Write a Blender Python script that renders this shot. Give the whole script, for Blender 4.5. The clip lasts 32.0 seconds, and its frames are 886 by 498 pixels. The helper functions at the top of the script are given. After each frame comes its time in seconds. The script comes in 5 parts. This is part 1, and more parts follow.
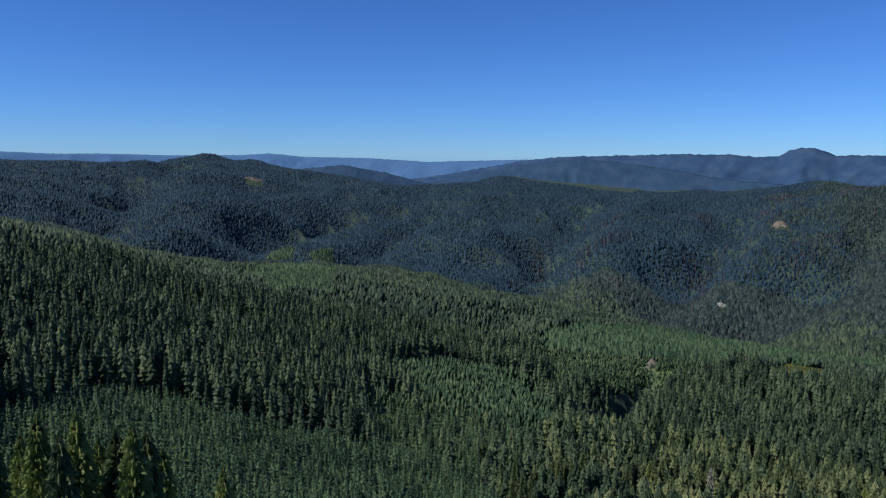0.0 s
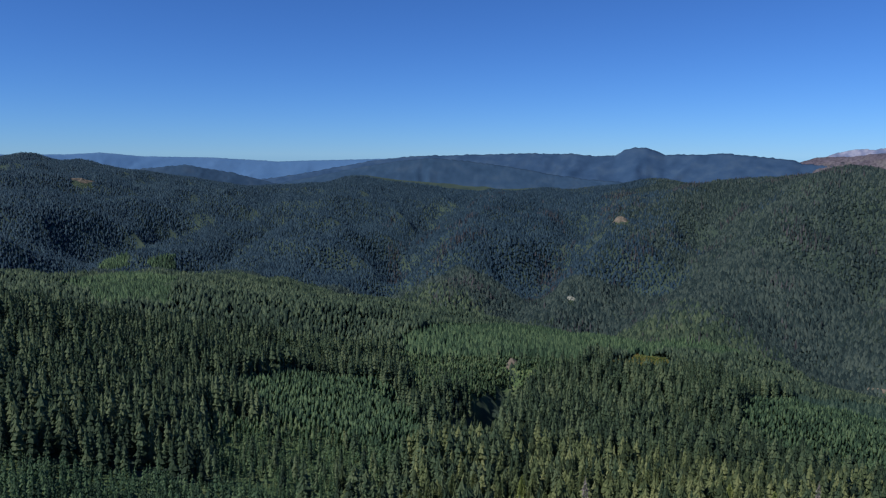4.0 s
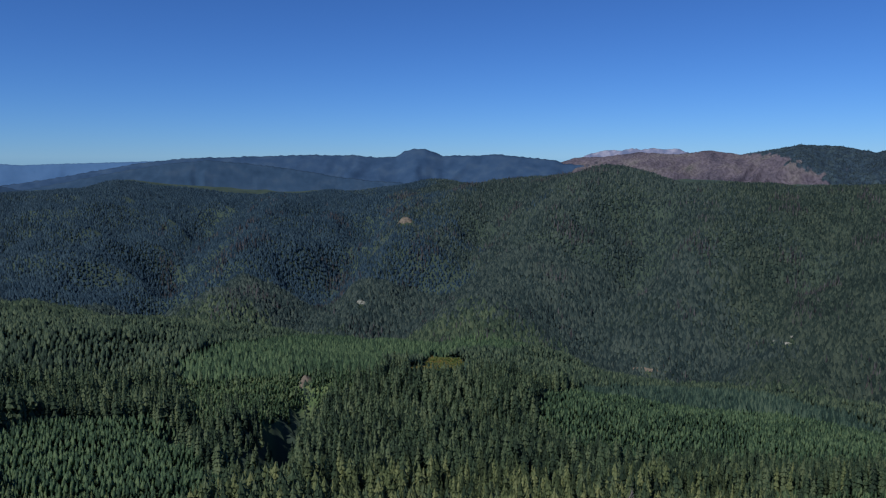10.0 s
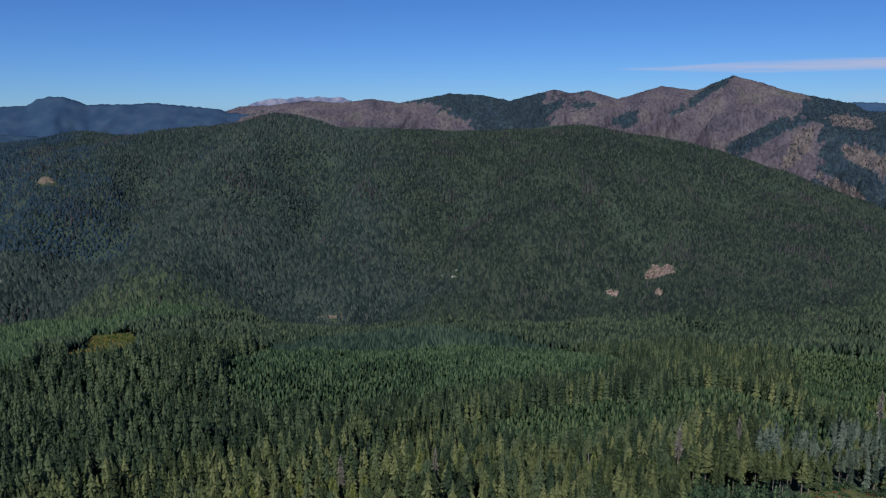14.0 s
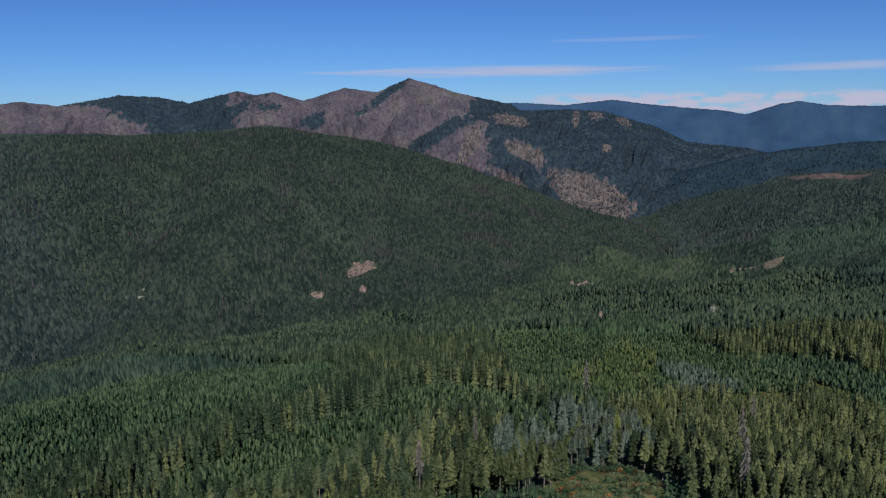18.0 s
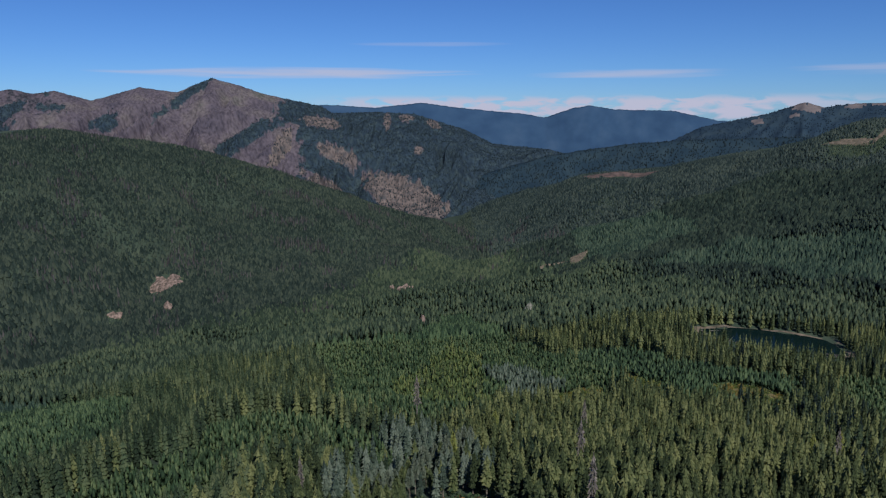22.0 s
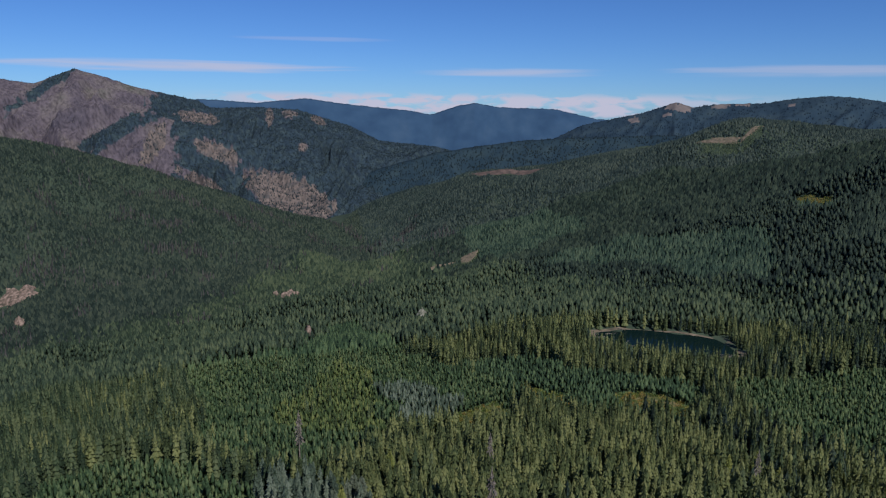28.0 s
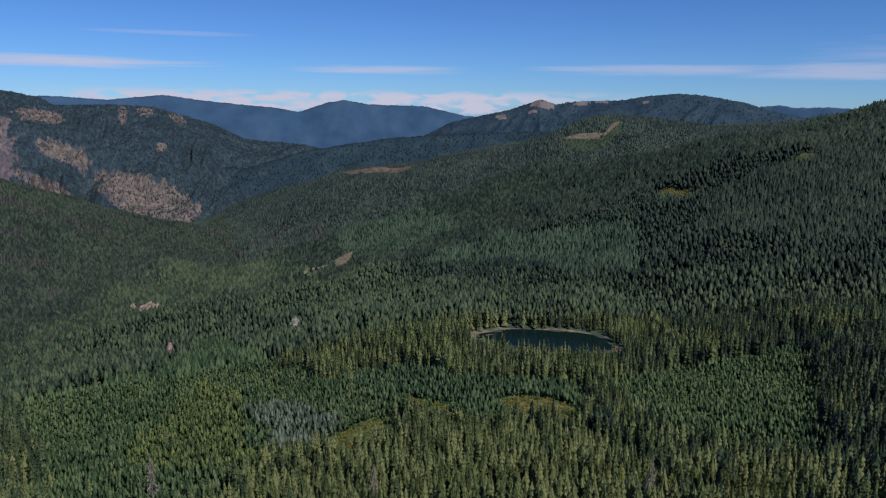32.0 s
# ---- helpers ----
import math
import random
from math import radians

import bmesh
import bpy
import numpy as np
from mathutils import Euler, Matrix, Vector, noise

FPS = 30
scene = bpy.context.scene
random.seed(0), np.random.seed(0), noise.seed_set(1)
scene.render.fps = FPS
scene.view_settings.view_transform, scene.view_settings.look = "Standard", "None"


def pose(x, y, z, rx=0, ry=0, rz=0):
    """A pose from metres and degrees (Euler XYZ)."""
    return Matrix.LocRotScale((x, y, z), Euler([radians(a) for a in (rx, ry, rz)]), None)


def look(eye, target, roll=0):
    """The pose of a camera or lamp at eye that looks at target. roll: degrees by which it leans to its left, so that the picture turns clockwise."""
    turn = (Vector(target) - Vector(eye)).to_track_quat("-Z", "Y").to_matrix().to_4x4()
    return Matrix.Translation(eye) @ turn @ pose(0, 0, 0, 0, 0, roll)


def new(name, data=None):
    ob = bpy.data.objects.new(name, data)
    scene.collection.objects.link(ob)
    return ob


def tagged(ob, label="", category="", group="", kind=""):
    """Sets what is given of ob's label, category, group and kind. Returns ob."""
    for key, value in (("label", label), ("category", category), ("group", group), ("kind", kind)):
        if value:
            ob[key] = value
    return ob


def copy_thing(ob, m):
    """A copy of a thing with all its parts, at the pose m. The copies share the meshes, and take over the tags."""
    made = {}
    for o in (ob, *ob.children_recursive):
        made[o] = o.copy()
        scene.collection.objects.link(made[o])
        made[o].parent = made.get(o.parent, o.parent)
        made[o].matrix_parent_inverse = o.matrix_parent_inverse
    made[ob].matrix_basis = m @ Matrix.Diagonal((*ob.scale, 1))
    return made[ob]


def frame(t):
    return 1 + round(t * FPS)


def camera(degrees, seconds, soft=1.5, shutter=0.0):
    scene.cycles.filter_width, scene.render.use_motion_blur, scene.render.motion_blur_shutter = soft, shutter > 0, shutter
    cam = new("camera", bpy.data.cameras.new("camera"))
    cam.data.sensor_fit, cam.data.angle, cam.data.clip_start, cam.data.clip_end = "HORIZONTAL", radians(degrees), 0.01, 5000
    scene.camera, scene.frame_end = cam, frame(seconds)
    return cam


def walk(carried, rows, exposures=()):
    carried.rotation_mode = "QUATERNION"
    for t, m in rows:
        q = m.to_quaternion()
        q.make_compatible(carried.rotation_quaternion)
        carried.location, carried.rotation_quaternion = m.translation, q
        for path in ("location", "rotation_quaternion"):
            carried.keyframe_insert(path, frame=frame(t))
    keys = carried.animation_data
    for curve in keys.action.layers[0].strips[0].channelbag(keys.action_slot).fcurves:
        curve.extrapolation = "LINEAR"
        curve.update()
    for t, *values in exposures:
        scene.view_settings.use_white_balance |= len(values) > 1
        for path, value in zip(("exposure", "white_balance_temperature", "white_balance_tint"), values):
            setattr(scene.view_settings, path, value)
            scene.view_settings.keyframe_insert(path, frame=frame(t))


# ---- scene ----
cam = camera(63.34, 32.0, soft=1.25)


def aim(x, y, z, yaw, pitch, roll):
    """A pose that looks yaw degrees to the right of north (+y) and pitch degrees up."""
    return pose(x, y, z, 90 + pitch, 0, -yaw) @ pose(0, 0, 0, 0, 0, roll)


# seconds, x, y, z, yaw, pitch, roll
FLIGHT = [
    (0, 0.00, 0.00, 150.00, 0.000, -7.484, 0.223),
    (0.5, -0.03, 4.51, 150.16, 1.598, -7.481, 0.230),
    (1, -0.02, 9.07, 150.28, 3.150, -7.477, 0.236),
    (1.5, 0.11, 13.73, 150.32, 4.539, -7.476, 0.244),
    (2, 0.50, 18.33, 150.24, 5.927, -7.484, 0.235),
    (2.5, 1.12, 22.62, 149.90, 7.306, -7.497, 0.164),
    (3, 1.78, 26.56, 149.30, 8.743, -7.484, 0.192),
    (3.5, 2.34, 30.53, 148.58, 10.174, -7.471, 0.159),
    (4, 2.57, 34.67, 148.10, 11.644, -7.476, 0.221),
    (4.5, 2.66, 38.71, 147.94, 13.112, -7.483, 0.226),
    (6.5, 4.36, 53.29, 148.05, 18.054, -7.516, 0.159),
    (7, 5.12, 56.55, 147.89, 18.826, -7.490, 0.162),
    (7.5, 5.88, 59.77, 147.84, 19.581, -7.462, 0.136),
    (8, 6.58, 63.25, 147.97, 20.732, -7.443, 0.140),
    (8.5, 7.48, 66.60, 148.08, 21.921, -7.418, 0.175),
    (9, 8.72, 69.93, 148.37, 23.829, -7.381, 0.141),
    (9.5, 10.13, 73.16, 148.45, 26.311, -7.369, 0.022),
    (10, 11.40, 76.38, 148.31, 28.855, -7.333, -0.026),
    (10.5, 12.69, 79.73, 148.20, 31.692, -7.316, -0.051),
    (11, 14.25, 83.24, 148.03, 34.674, -7.281, -0.075),
    (11.5, 16.28, 86.88, 147.90, 37.717, -7.270, -0.110),
    (12, 18.36, 90.49, 147.94, 40.932, -7.256, -0.103),
    (12.5, 20.34, 93.87, 147.90, 44.569, -7.232, -0.131),
    (13, 21.99, 96.95, 147.43, 48.110, -7.194, -0.122),
    (13.5, 23.82, 99.91, 146.99, 51.559, -9.192, -0.159),
    (14, 26.46, 102.64, 147.12, 54.729, -11.357, -0.183),
    (14.5, 29.90, 105.23, 147.32, 58.560, -11.635, -0.175),
    (15, 33.94, 108.02, 146.84, 63.769, -11.574, -0.217),
    (15.5, 38.62, 111.25, 145.41, 68.318, -11.516, -0.337),
    (17.5, 62.29, 122.82, 138.13, 76.738, -11.248, -0.691),
    (18, 67.75, 124.83, 137.49, 78.899, -11.248, -0.632),
    (18.5, 72.37, 126.36, 137.30, 81.081, -11.245, -0.579),
    (19, 76.22, 127.35, 137.33, 83.336, -11.252, -0.521),
    (19.5, 79.77, 128.16, 137.53, 85.611, -11.258, -0.439),
    (20, 83.41, 128.73, 137.61, 87.859, -11.241, -0.446),
    (20.5, 87.18, 129.03, 137.45, 90.121, -11.231, -0.375),
    (21, 90.93, 129.21, 137.13, 92.179, -11.205, -0.328),
    (21.5, 94.54, 129.33, 136.73, 93.123, -11.192, -0.275),
    (22, 98.22, 129.55, 136.55, 93.730, -11.163, -0.196),
    (22.5, 102.13, 129.64, 136.41, 94.352, -11.161, -0.131),
    (23, 106.24, 129.25, 136.50, 94.650, -11.165, -0.091),
    (23.5, 110.44, 128.72, 136.62, 95.011, -11.205, -0.017),
    (24, 114.80, 127.98, 136.75, 95.529, -11.246, 0.029),
    (24.5, 118.93, 127.21, 136.71, 96.007, -11.275, 0.076),
    (26.5, 133.07, 125.87, 135.84, 99.006, -11.336, 0.346),
    (27, 136.87, 125.38, 135.89, 100.104, -11.348, 0.374),
    (27.5, 140.77, 124.84, 135.99, 101.460, -11.374, 0.401),
    (28, 144.65, 124.07, 135.92, 102.771, -11.401, 0.472),
    (28.5, 148.49, 123.27, 135.92, 103.869, -11.415, 0.505),
    (29, 152.25, 122.47, 135.85, 105.006, -11.423, 0.521),
    (29.5, 155.96, 121.52, 135.76, 106.152, -11.443, 0.502),
    (30, 159.69, 120.47, 135.66, 107.381, -11.461, 0.541),
    (30.5, 163.35, 119.30, 135.62, 108.783, -11.474, 0.466),
    (31, 166.91, 118.13, 135.65, 110.196, -11.495, 0.473),
    (31.5, 170.37, 116.92, 135.61, 111.598, -11.520, 0.497),
    (32, 173.93, 115.82, 135.61, 112.963, -11.540, 0.469),
]
# seconds, stops, kelvin, tint
EXPOSURES = [(0, 0.25, 5950, 10), (4, 0.16, 5950, 10), (9, -0.02, 5950, 10), (13, -0.12, 6000, 10), (15, -0.08, 6200, 10), (19, -0.11, 6250, 10), (24, -0.05, 6300, 10), (28, -0.02, 6350, 10), (32, 0.07, 6400, 10)]
walk(cam, [(t, aim(*row)) for t, *row in FLIGHT], EXPOSURES)

# ---- daylight ----
SUN_AZIMUTH, SUN_HEIGHT = -109.0, 47.0
world = bpy.data.worlds.new("world")
scene.world = world
world.use_nodes = True
wt = world.node_tree
wt.nodes.clear()


def wmath(op, a, b=None, c=None):
    n = wt.nodes.new("ShaderNodeMath")
    n.operation = op
    for i, v in enumerate((a, b, c)):
        if v is None:
            continue
        if isinstance(v, (int, float)):
            n.inputs[i].default_value = v
        else:
            wt.links.new(v, n.inputs[i])
    return n.outputs[0]


def wstep(v, lo, hi):
    n = wt.nodes.new("ShaderNodeMapRange")
    n.interpolation_type = "SMOOTHSTEP"
    wt.links.new(v, n.inputs[0])
    n.inputs[1].default_value, n.inputs[2].default_value = lo, hi
    return n.outputs[0]


sky = wt.nodes.new("ShaderNodeTexSky")
sky.sky_type, sky.sun_disc = "NISHITA", False
sky.sun_elevation, sky.sun_rotation = radians(SUN_HEIGHT), radians(SUN_AZIMUTH)
sky.altitude, sky.air_density, sky.dust_density, sky.ozone_density = 2500, 1.0, 0.0, 4.0
tint = wt.nodes.new("ShaderNodeMix")
tint.data_type, tint.blend_type = "RGBA", "MULTIPLY"
tint.inputs[0].default_value = 1.0
tint.inputs[7].default_value = (0.52, 0.83, 1.32, 1)
wt.links.new(sky.outputs["Color"], tint.inputs[6])
# thin high cloud and a low bank of puffs in the east and south-east
where = wt.nodes.new("ShaderNodeTexCoord")
xyz = wt.nodes.new("ShaderNodeSeparateXYZ")
wt.links.new(where.outputs["Generated"], xyz.inputs[0])
azim = wmath("ARCTAN2", xyz.outputs[0], xyz.outputs[1])
lift = xyz.outputs[2]


def cloud_noise(sx, sz, detail, shift):
    v = wt.nodes.new("ShaderNodeCombineXYZ")
    wt.links.new(wmath("MULTIPLY", azim, sx), v.inputs[0])
    wt.links.new(wmath("MULTIPLY", lift, sz), v.inputs[1])
    v.inputs[2].default_value = shift
    n = wt.nodes.new("ShaderNodeTexNoise")
    n.inputs["Scale"].default_value, n.inputs["Detail"].default_value, n.inputs["Distortion"].default_value = 1.0, detail, 0.4
    wt.links.new(v.outputs[0], n.inputs["Vector"])
    return n.outputs["Fac"]


rag = cloud_noise(7, 160, 5, 3.1)
veil = None
for ca, cl, wa, wl, much in ((1.449, 0.0450, 0.25, 0.0085, 0.75), (1.885, 0.0425, 0.14, 0.0070, 0.55), (2.26, 0.0430, 0.20, 0.0090, 0.45), (2.50, 0.0400, 0.17, 0.0150, 0.5), (1.62, 0.083, 0.12, 0.0035, 0.25), (2.7, 0.06, 0.3, 0.03, 0.3)):
    da, dl = wmath("DIVIDE", wmath("SUBTRACT", azim, ca), wa), wmath("DIVIDE", wmath("SUBTRACT", lift, cl), wl)
    d = wmath("ADD", wmath("MULTIPLY", da, da), wmath("MULTIPLY", dl, dl))
    one = wmath("MULTIPLY", wstep(wmath("ADD", wmath("SUBTRACT", 1.0, d), wmath("MULTIPLY", wmath("SUBTRACT", rag, 0.5), 1.8)), 0.0, 1.2), much)
    veil = one if veil is None else wmath("MAXIMUM", veil, one)
puffs = wmath("MULTIPLY", wstep(cloud_noise(24, 90, 6, 7.7), 0.38, 0.52), wmath("MULTIPLY", wstep(lift, -0.03, -0.01), wmath("SUBTRACT", 1.0, wstep(lift, 0.007, 0.018))))
puffs = wmath("MULTIPLY", wmath("MULTIPLY", puffs, wstep(azim, 1.44, 1.56)), wmath("MULTIPLY", wmath("SUBTRACT", 1.0, wstep(azim, 2.0, 2.3)), 0.95))
cloud = wmath("MAXIMUM", veil, puffs)
blend = wt.nodes.new("ShaderNodeMix")
blend.data_type = "RGBA"
wt.links.new(cloud, blend.inputs[0])
wt.links.new(tint.outputs[2], blend.inputs[6])
blend.inputs[7].default_value = (8.0, 7.9, 9.8, 1)
back = wt.nodes.new("ShaderNodeBackground")
back.inputs["Strength"].default_value = 0.066
wout = wt.nodes.new("ShaderNodeOutputWorld")
wt.links.new(blend.outputs[2], back.inputs["Color"])
wt.links.new(back.outputs[0], wout.inputs["Surface"])

sun = new("sun", bpy.data.lights.new("sun", "SUN"))
sun.data.energy, sun.data.angle, sun.data.color = 4.5, radians(0.5), (1.0, 0.95, 0.86)
_a, _h = radians(SUN_AZIMUTH), radians(SUN_HEIGHT)
sun.matrix_world = look((0, 0, 900), Vector((0, 0, 900)) - Vector((math.sin(_a) * math.cos(_h), math.cos(_a) * math.cos(_h), math.sin(_h))))


# ---- materials ----
def material(name):
    m = bpy.data.materials.new(name)
    m.use_nodes = True
    return m, m.node_tree.nodes, m.node_tree.links, m.node_tree.nodes["Principled BSDF"]


def ramp(nodes, stops):
    r = nodes.new("ShaderNodeValToRGB")
    while len(r.color_ramp.elements) < len(stops):
        r.color_ramp.elements.new(0.5)
    for e, (at, c) in zip(r.color_ramp.elements, stops):
        e.position, e.color = at, (*c, 1)
    return r


def foliage(name, dark, mid, light, ragged=False):
    """Needles: tone by the bough, by the tree and by patches of the stand, and some light let through."""
    m, n, l, b = material(name)
    dark, mid, light = (tuple(1.38 * c for c in q) for q in (dark, mid, light))
    geo = n.new("ShaderNodeNewGeometry")
    total = None
    for scale, weight in ((0.0035, 0.55), (0.014, 0.45), (0.16, 0.55)):
        t = n.new("ShaderNodeTexNoise")
        t.inputs["Scale"].default_value, t.inputs["Detail"].default_value = scale, 3
        l.new(geo.outputs["Position"], t.inputs["Vector"])
        k = n.new("ShaderNodeMath")
        k.operation = "MULTIPLY_ADD"
        l.new(t.outputs["Fac"], k.inputs[0])
        k.inputs[1].default_value = weight * 1.3
        if total:
            l.new(total, k.inputs[2])
        else:
            k.inputs[2].default_value = -1.0
        total = k.outputs[0]
    k = n.new("ShaderNodeMath")
    k.operation = "MULTIPLY_ADD"
    tone = n.new("ShaderNodeAttribute")
    tone.attribute_name = "tone"
    l.new(tone.outputs["Fac"], k.inputs[0])
    k.inputs[1].default_value = 1.0
    l.new(total, k.inputs[2])
    # tuft noise: needle clumps, with their small self-shadows in the colour
    tuft = n.new("ShaderNodeTexNoise")
    tuft.inputs["Scale"].default_value, tuft.inputs["Detail"].default_value = 0.75, 3
    l.new(geo.outputs["Position"], tuft.inputs["Vector"])
    q = n.new("ShaderNodeMath")
    q.operation = "MULTIPLY_ADD"
    l.new(tuft.outputs["Fac"], q.inputs[0])
    q.inputs[1].default_value = 1.4
    l.new(k.outputs[0], q.inputs[2])
    q2 = n.new("ShaderNodeMath")
    q2.operation = "SUBTRACT"
    l.new(q.outputs[0], q2.inputs[0])
    q2.inputs[1].default_value = 0.7
    r = ramp(n, [(0.0, tuple(0.75 * c for c in dark)), (0.22, dark), (0.55, mid), (1.0, light)])
    l.new(q2.outputs[0], r.inputs["Fac"])
    l.new(r.outputs["Color"], b.inputs["Base Color"])
    rough = n.new("ShaderNodeBump")
    rough.inputs["Strength"].default_value, rough.inputs["Distance"].default_value = 0.7, 1.0
    l.new(tuft.outputs["Fac"], rough.inputs["Height"])
    l.new(rough.outputs[0], b.inputs["Normal"])
    b.inputs["Roughness"].default_value = 0.7
    b.inputs["Specular IOR Level"].default_value = 0.25
    thin = n.new("ShaderNodeBsdfTranslucent")
    l.new(r.outputs["Color"], thin.inputs["Color"])
    both = n.new("ShaderNodeMixShader")
    both.inputs[0].default_value = 0.5
    l.new(b.outputs[0], both.inputs[1])
    l.new(thin.outputs[0], both.inputs[2])
    l.new(both.outputs[0], n["Material Output"].inputs["Surface"])
    if ragged:
        # gaps between the sprays of needles
        gap = n.new("ShaderNodeTexNoise")
        gap.inputs["Scale"].default_value, gap.inputs["Detail"].default_value = 1.5, 3
        l.new(geo.outputs["Position"], gap.inputs["Vector"])
        cut = n.new("ShaderNodeMath")
        cut.operation = "GREATER_THAN"
        l.new(gap.outputs["Fac"], cut.inputs[0])
        cut.inputs[1].default_value = 0.47
        clear = n.new("ShaderNodeBsdfTransparent")
        last = n.new("ShaderNodeMixShader")
        l.new(cut.outputs[0], last.inputs[0])
        l.new(clear.outputs[0], last.inputs[1])
        l.new(both.outputs[0], last.inputs[2])
        l.new(last.outputs[0], n["Material Output"].inputs["Surface"])
    return m


def earth(name, stops, scale=0.02, rough=0.95):
    m, n, l, b = material(name)
    geo = n.new("ShaderNodeNewGeometry")
    big = n.new("ShaderNodeTexNoise")
    big.inputs["Scale"].default_value, big.inputs["Detail"].default_value = scale, 8
    l.new(geo.outputs["Position"], big.inputs["Vector"])
    r = ramp(n, stops)
    l.new(big.outputs["Fac"], r.inputs["Fac"])
    l.new(r.outputs["Color"], b.inputs["Base Color"])
    bump = n.new("ShaderNodeBump")
    bump.inputs["Strength"].default_value, bump.inputs["Distance"].default_value = 0.6, 2.0
    l.new(big.outputs["Fac"], bump.inputs["Height"])
    l.new(bump.outputs[0], b.inputs["Normal"])
    b.inputs["Roughness"].default_value = rough
    b.inputs["Specular IOR Level"].default_value = 0.1
    return m


def ground_material(name, stops):
    """Forest floor, with grass and low growth where the stands are young and open."""
    m = earth(name, stops)
    n, l = m.node_tree.nodes, m.node_tree.links
    geo, blades = n.new("ShaderNodeNewGeometry"), n.new("ShaderNodeTexNoise")
    blades.inputs["Scale"].default_value, blades.inputs["Detail"].default_value = 0.12, 6
    l.new(geo.outputs["Position"], blades.inputs["Vector"])
    grass = ramp(n, [(0.3, (0.050, 0.080, 0.034)), (0.5, (0.080, 0.116, 0.046)), (0.7, (0.120, 0.140, 0.058))])
    l.new(blades.outputs["Fac"], grass.inputs["Fac"])
    cover, mix = n.new("ShaderNodeAttribute"), n.new("ShaderNodeMix")
    cover.attribute_name, mix.data_type = "grass", "RGBA"
    b = n["Principled BSDF"]
    l.new(cover.outputs["Fac"], mix.inputs[0])
    l.new(b.inputs["Base Color"].links[0].from_socket, mix.inputs[6])
    l.new(grass.outputs["Color"], mix.inputs[7])
    l.new(mix.outputs[2], b.inputs["Base Color"])
    return m


OLD = foliage("old_fir_needles", (0.044, 0.063, 0.028), (0.098, 0.124, 0.052), (0.190, 0.206, 0.088))
# greener than the old needles, and darker to dim whole bearings by colour
DEEP = foliage("deep_green_fir_needles", (0.028, 0.048, 0.027), (0.057, 0.087, 0.045), (0.116, 0.144, 0.073))
HILL = foliage("hill_fir_needles", (0.029, 0.050, 0.034), (0.055, 0.085, 0.052), (0.104, 0.134, 0.076))
# blue in these needles stands for the haze before the mountain
FAR_FIR = foliage("hazy_mountain_needles", (0.018, 0.032, 0.042), (0.027, 0.045, 0.055), (0.041, 0.061, 0.066))
YOUNG = foliage("young_fir_needles", (0.027, 0.054, 0.030), (0.055, 0.098, 0.050), (0.110, 0.160, 0.078))
# distance haze is mixed into the far hills' needles as blue
FAR_HILL = foliage("hazy_far_hill_needles", (0.020, 0.037, 0.038), (0.039, 0.061, 0.057), (0.076, 0.100, 0.083))
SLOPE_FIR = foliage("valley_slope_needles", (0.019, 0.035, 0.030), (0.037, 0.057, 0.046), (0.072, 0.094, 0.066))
GREY_FIR = foliage("grey_dying_needles", (0.050, 0.052, 0.058), (0.080, 0.076, 0.082), (0.120, 0.110, 0.112))
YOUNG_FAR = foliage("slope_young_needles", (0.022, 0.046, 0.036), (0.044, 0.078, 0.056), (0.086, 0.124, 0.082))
# darkest needles, which tone down slopes that came out too bright
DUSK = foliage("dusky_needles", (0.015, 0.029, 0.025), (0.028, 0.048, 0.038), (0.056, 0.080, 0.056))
SUNNY = foliage("sunny_young_needles", (0.050, 0.082, 0.032), (0.100, 0.140, 0.050), (0.180, 0.205, 0.074))
# the same haze tint, stronger, for the northern hills
BLUE_HILL = foliage("hazy_blue_hill_needles", (0.016, 0.037, 0.058), (0.025, 0.051, 0.078), (0.043, 0.076, 0.098))
GREEN = foliage("bright_young_needles", (0.034, 0.066, 0.032), (0.070, 0.114, 0.054), (0.135, 0.176, 0.082))
PALE = foliage("pale_blue_needles", (0.058, 0.086, 0.064), (0.104, 0.140, 0.104), (0.165, 0.200, 0.155))
SHRUB = foliage("yellow_shrub_leaves", (0.080, 0.115, 0.030), (0.150, 0.165, 0.042), (0.240, 0.165, 0.050))
RUST = foliage("rust_red_leaves", (0.140, 0.060, 0.025), (0.250, 0.085, 0.035), (0.330, 0.160, 0.050))
NEAR_FIR = foliage("near_fir_needles", (0.044, 0.066, 0.032), (0.100, 0.130, 0.056), (0.195, 0.212, 0.090), True)
# brighter, yellower copy of the near needles, with sunlight painted in
LIT_FIR = foliage("sun_tinted_fir_needles", (0.076, 0.106, 0.036), (0.165, 0.200, 0.062), (0.290, 0.300, 0.104), True)
PALE_FIR = foliage("pale_fir_needles", (0.074, 0.100, 0.072), (0.130, 0.162, 0.118), (0.200, 0.225, 0.175), True)
FOREST_FLOOR = ground_material("forest_floor", [(0.3, (0.030, 0.046, 0.034)), (0.6, (0.048, 0.068, 0.048)), (0.8, (0.066, 0.084, 0.056))])
BARK = earth("grey_brown_bark", [(0.3, (0.13, 0.11, 0.09)), (0.7, (0.28, 0.25, 0.21))], 0.8)
SNAG = earth("bleached_dead_wood", [(0.3, (0.12, 0.105, 0.095)), (0.7, (0.24, 0.215, 0.19))], 0.5)
ROCK = earth("pinkish_rock_scree", [(0.35, (0.060, 0.056, 0.046)), (0.5, (0.17, 0.125, 0.105)), (0.65, (0.28, 0.21, 0.18))], 0.2)
PALE_ROCK = earth("pale_grey_rock", [(0.35, (0.07, 0.08, 0.06)), (0.65, (0.26, 0.25, 0.22))], 0.25)
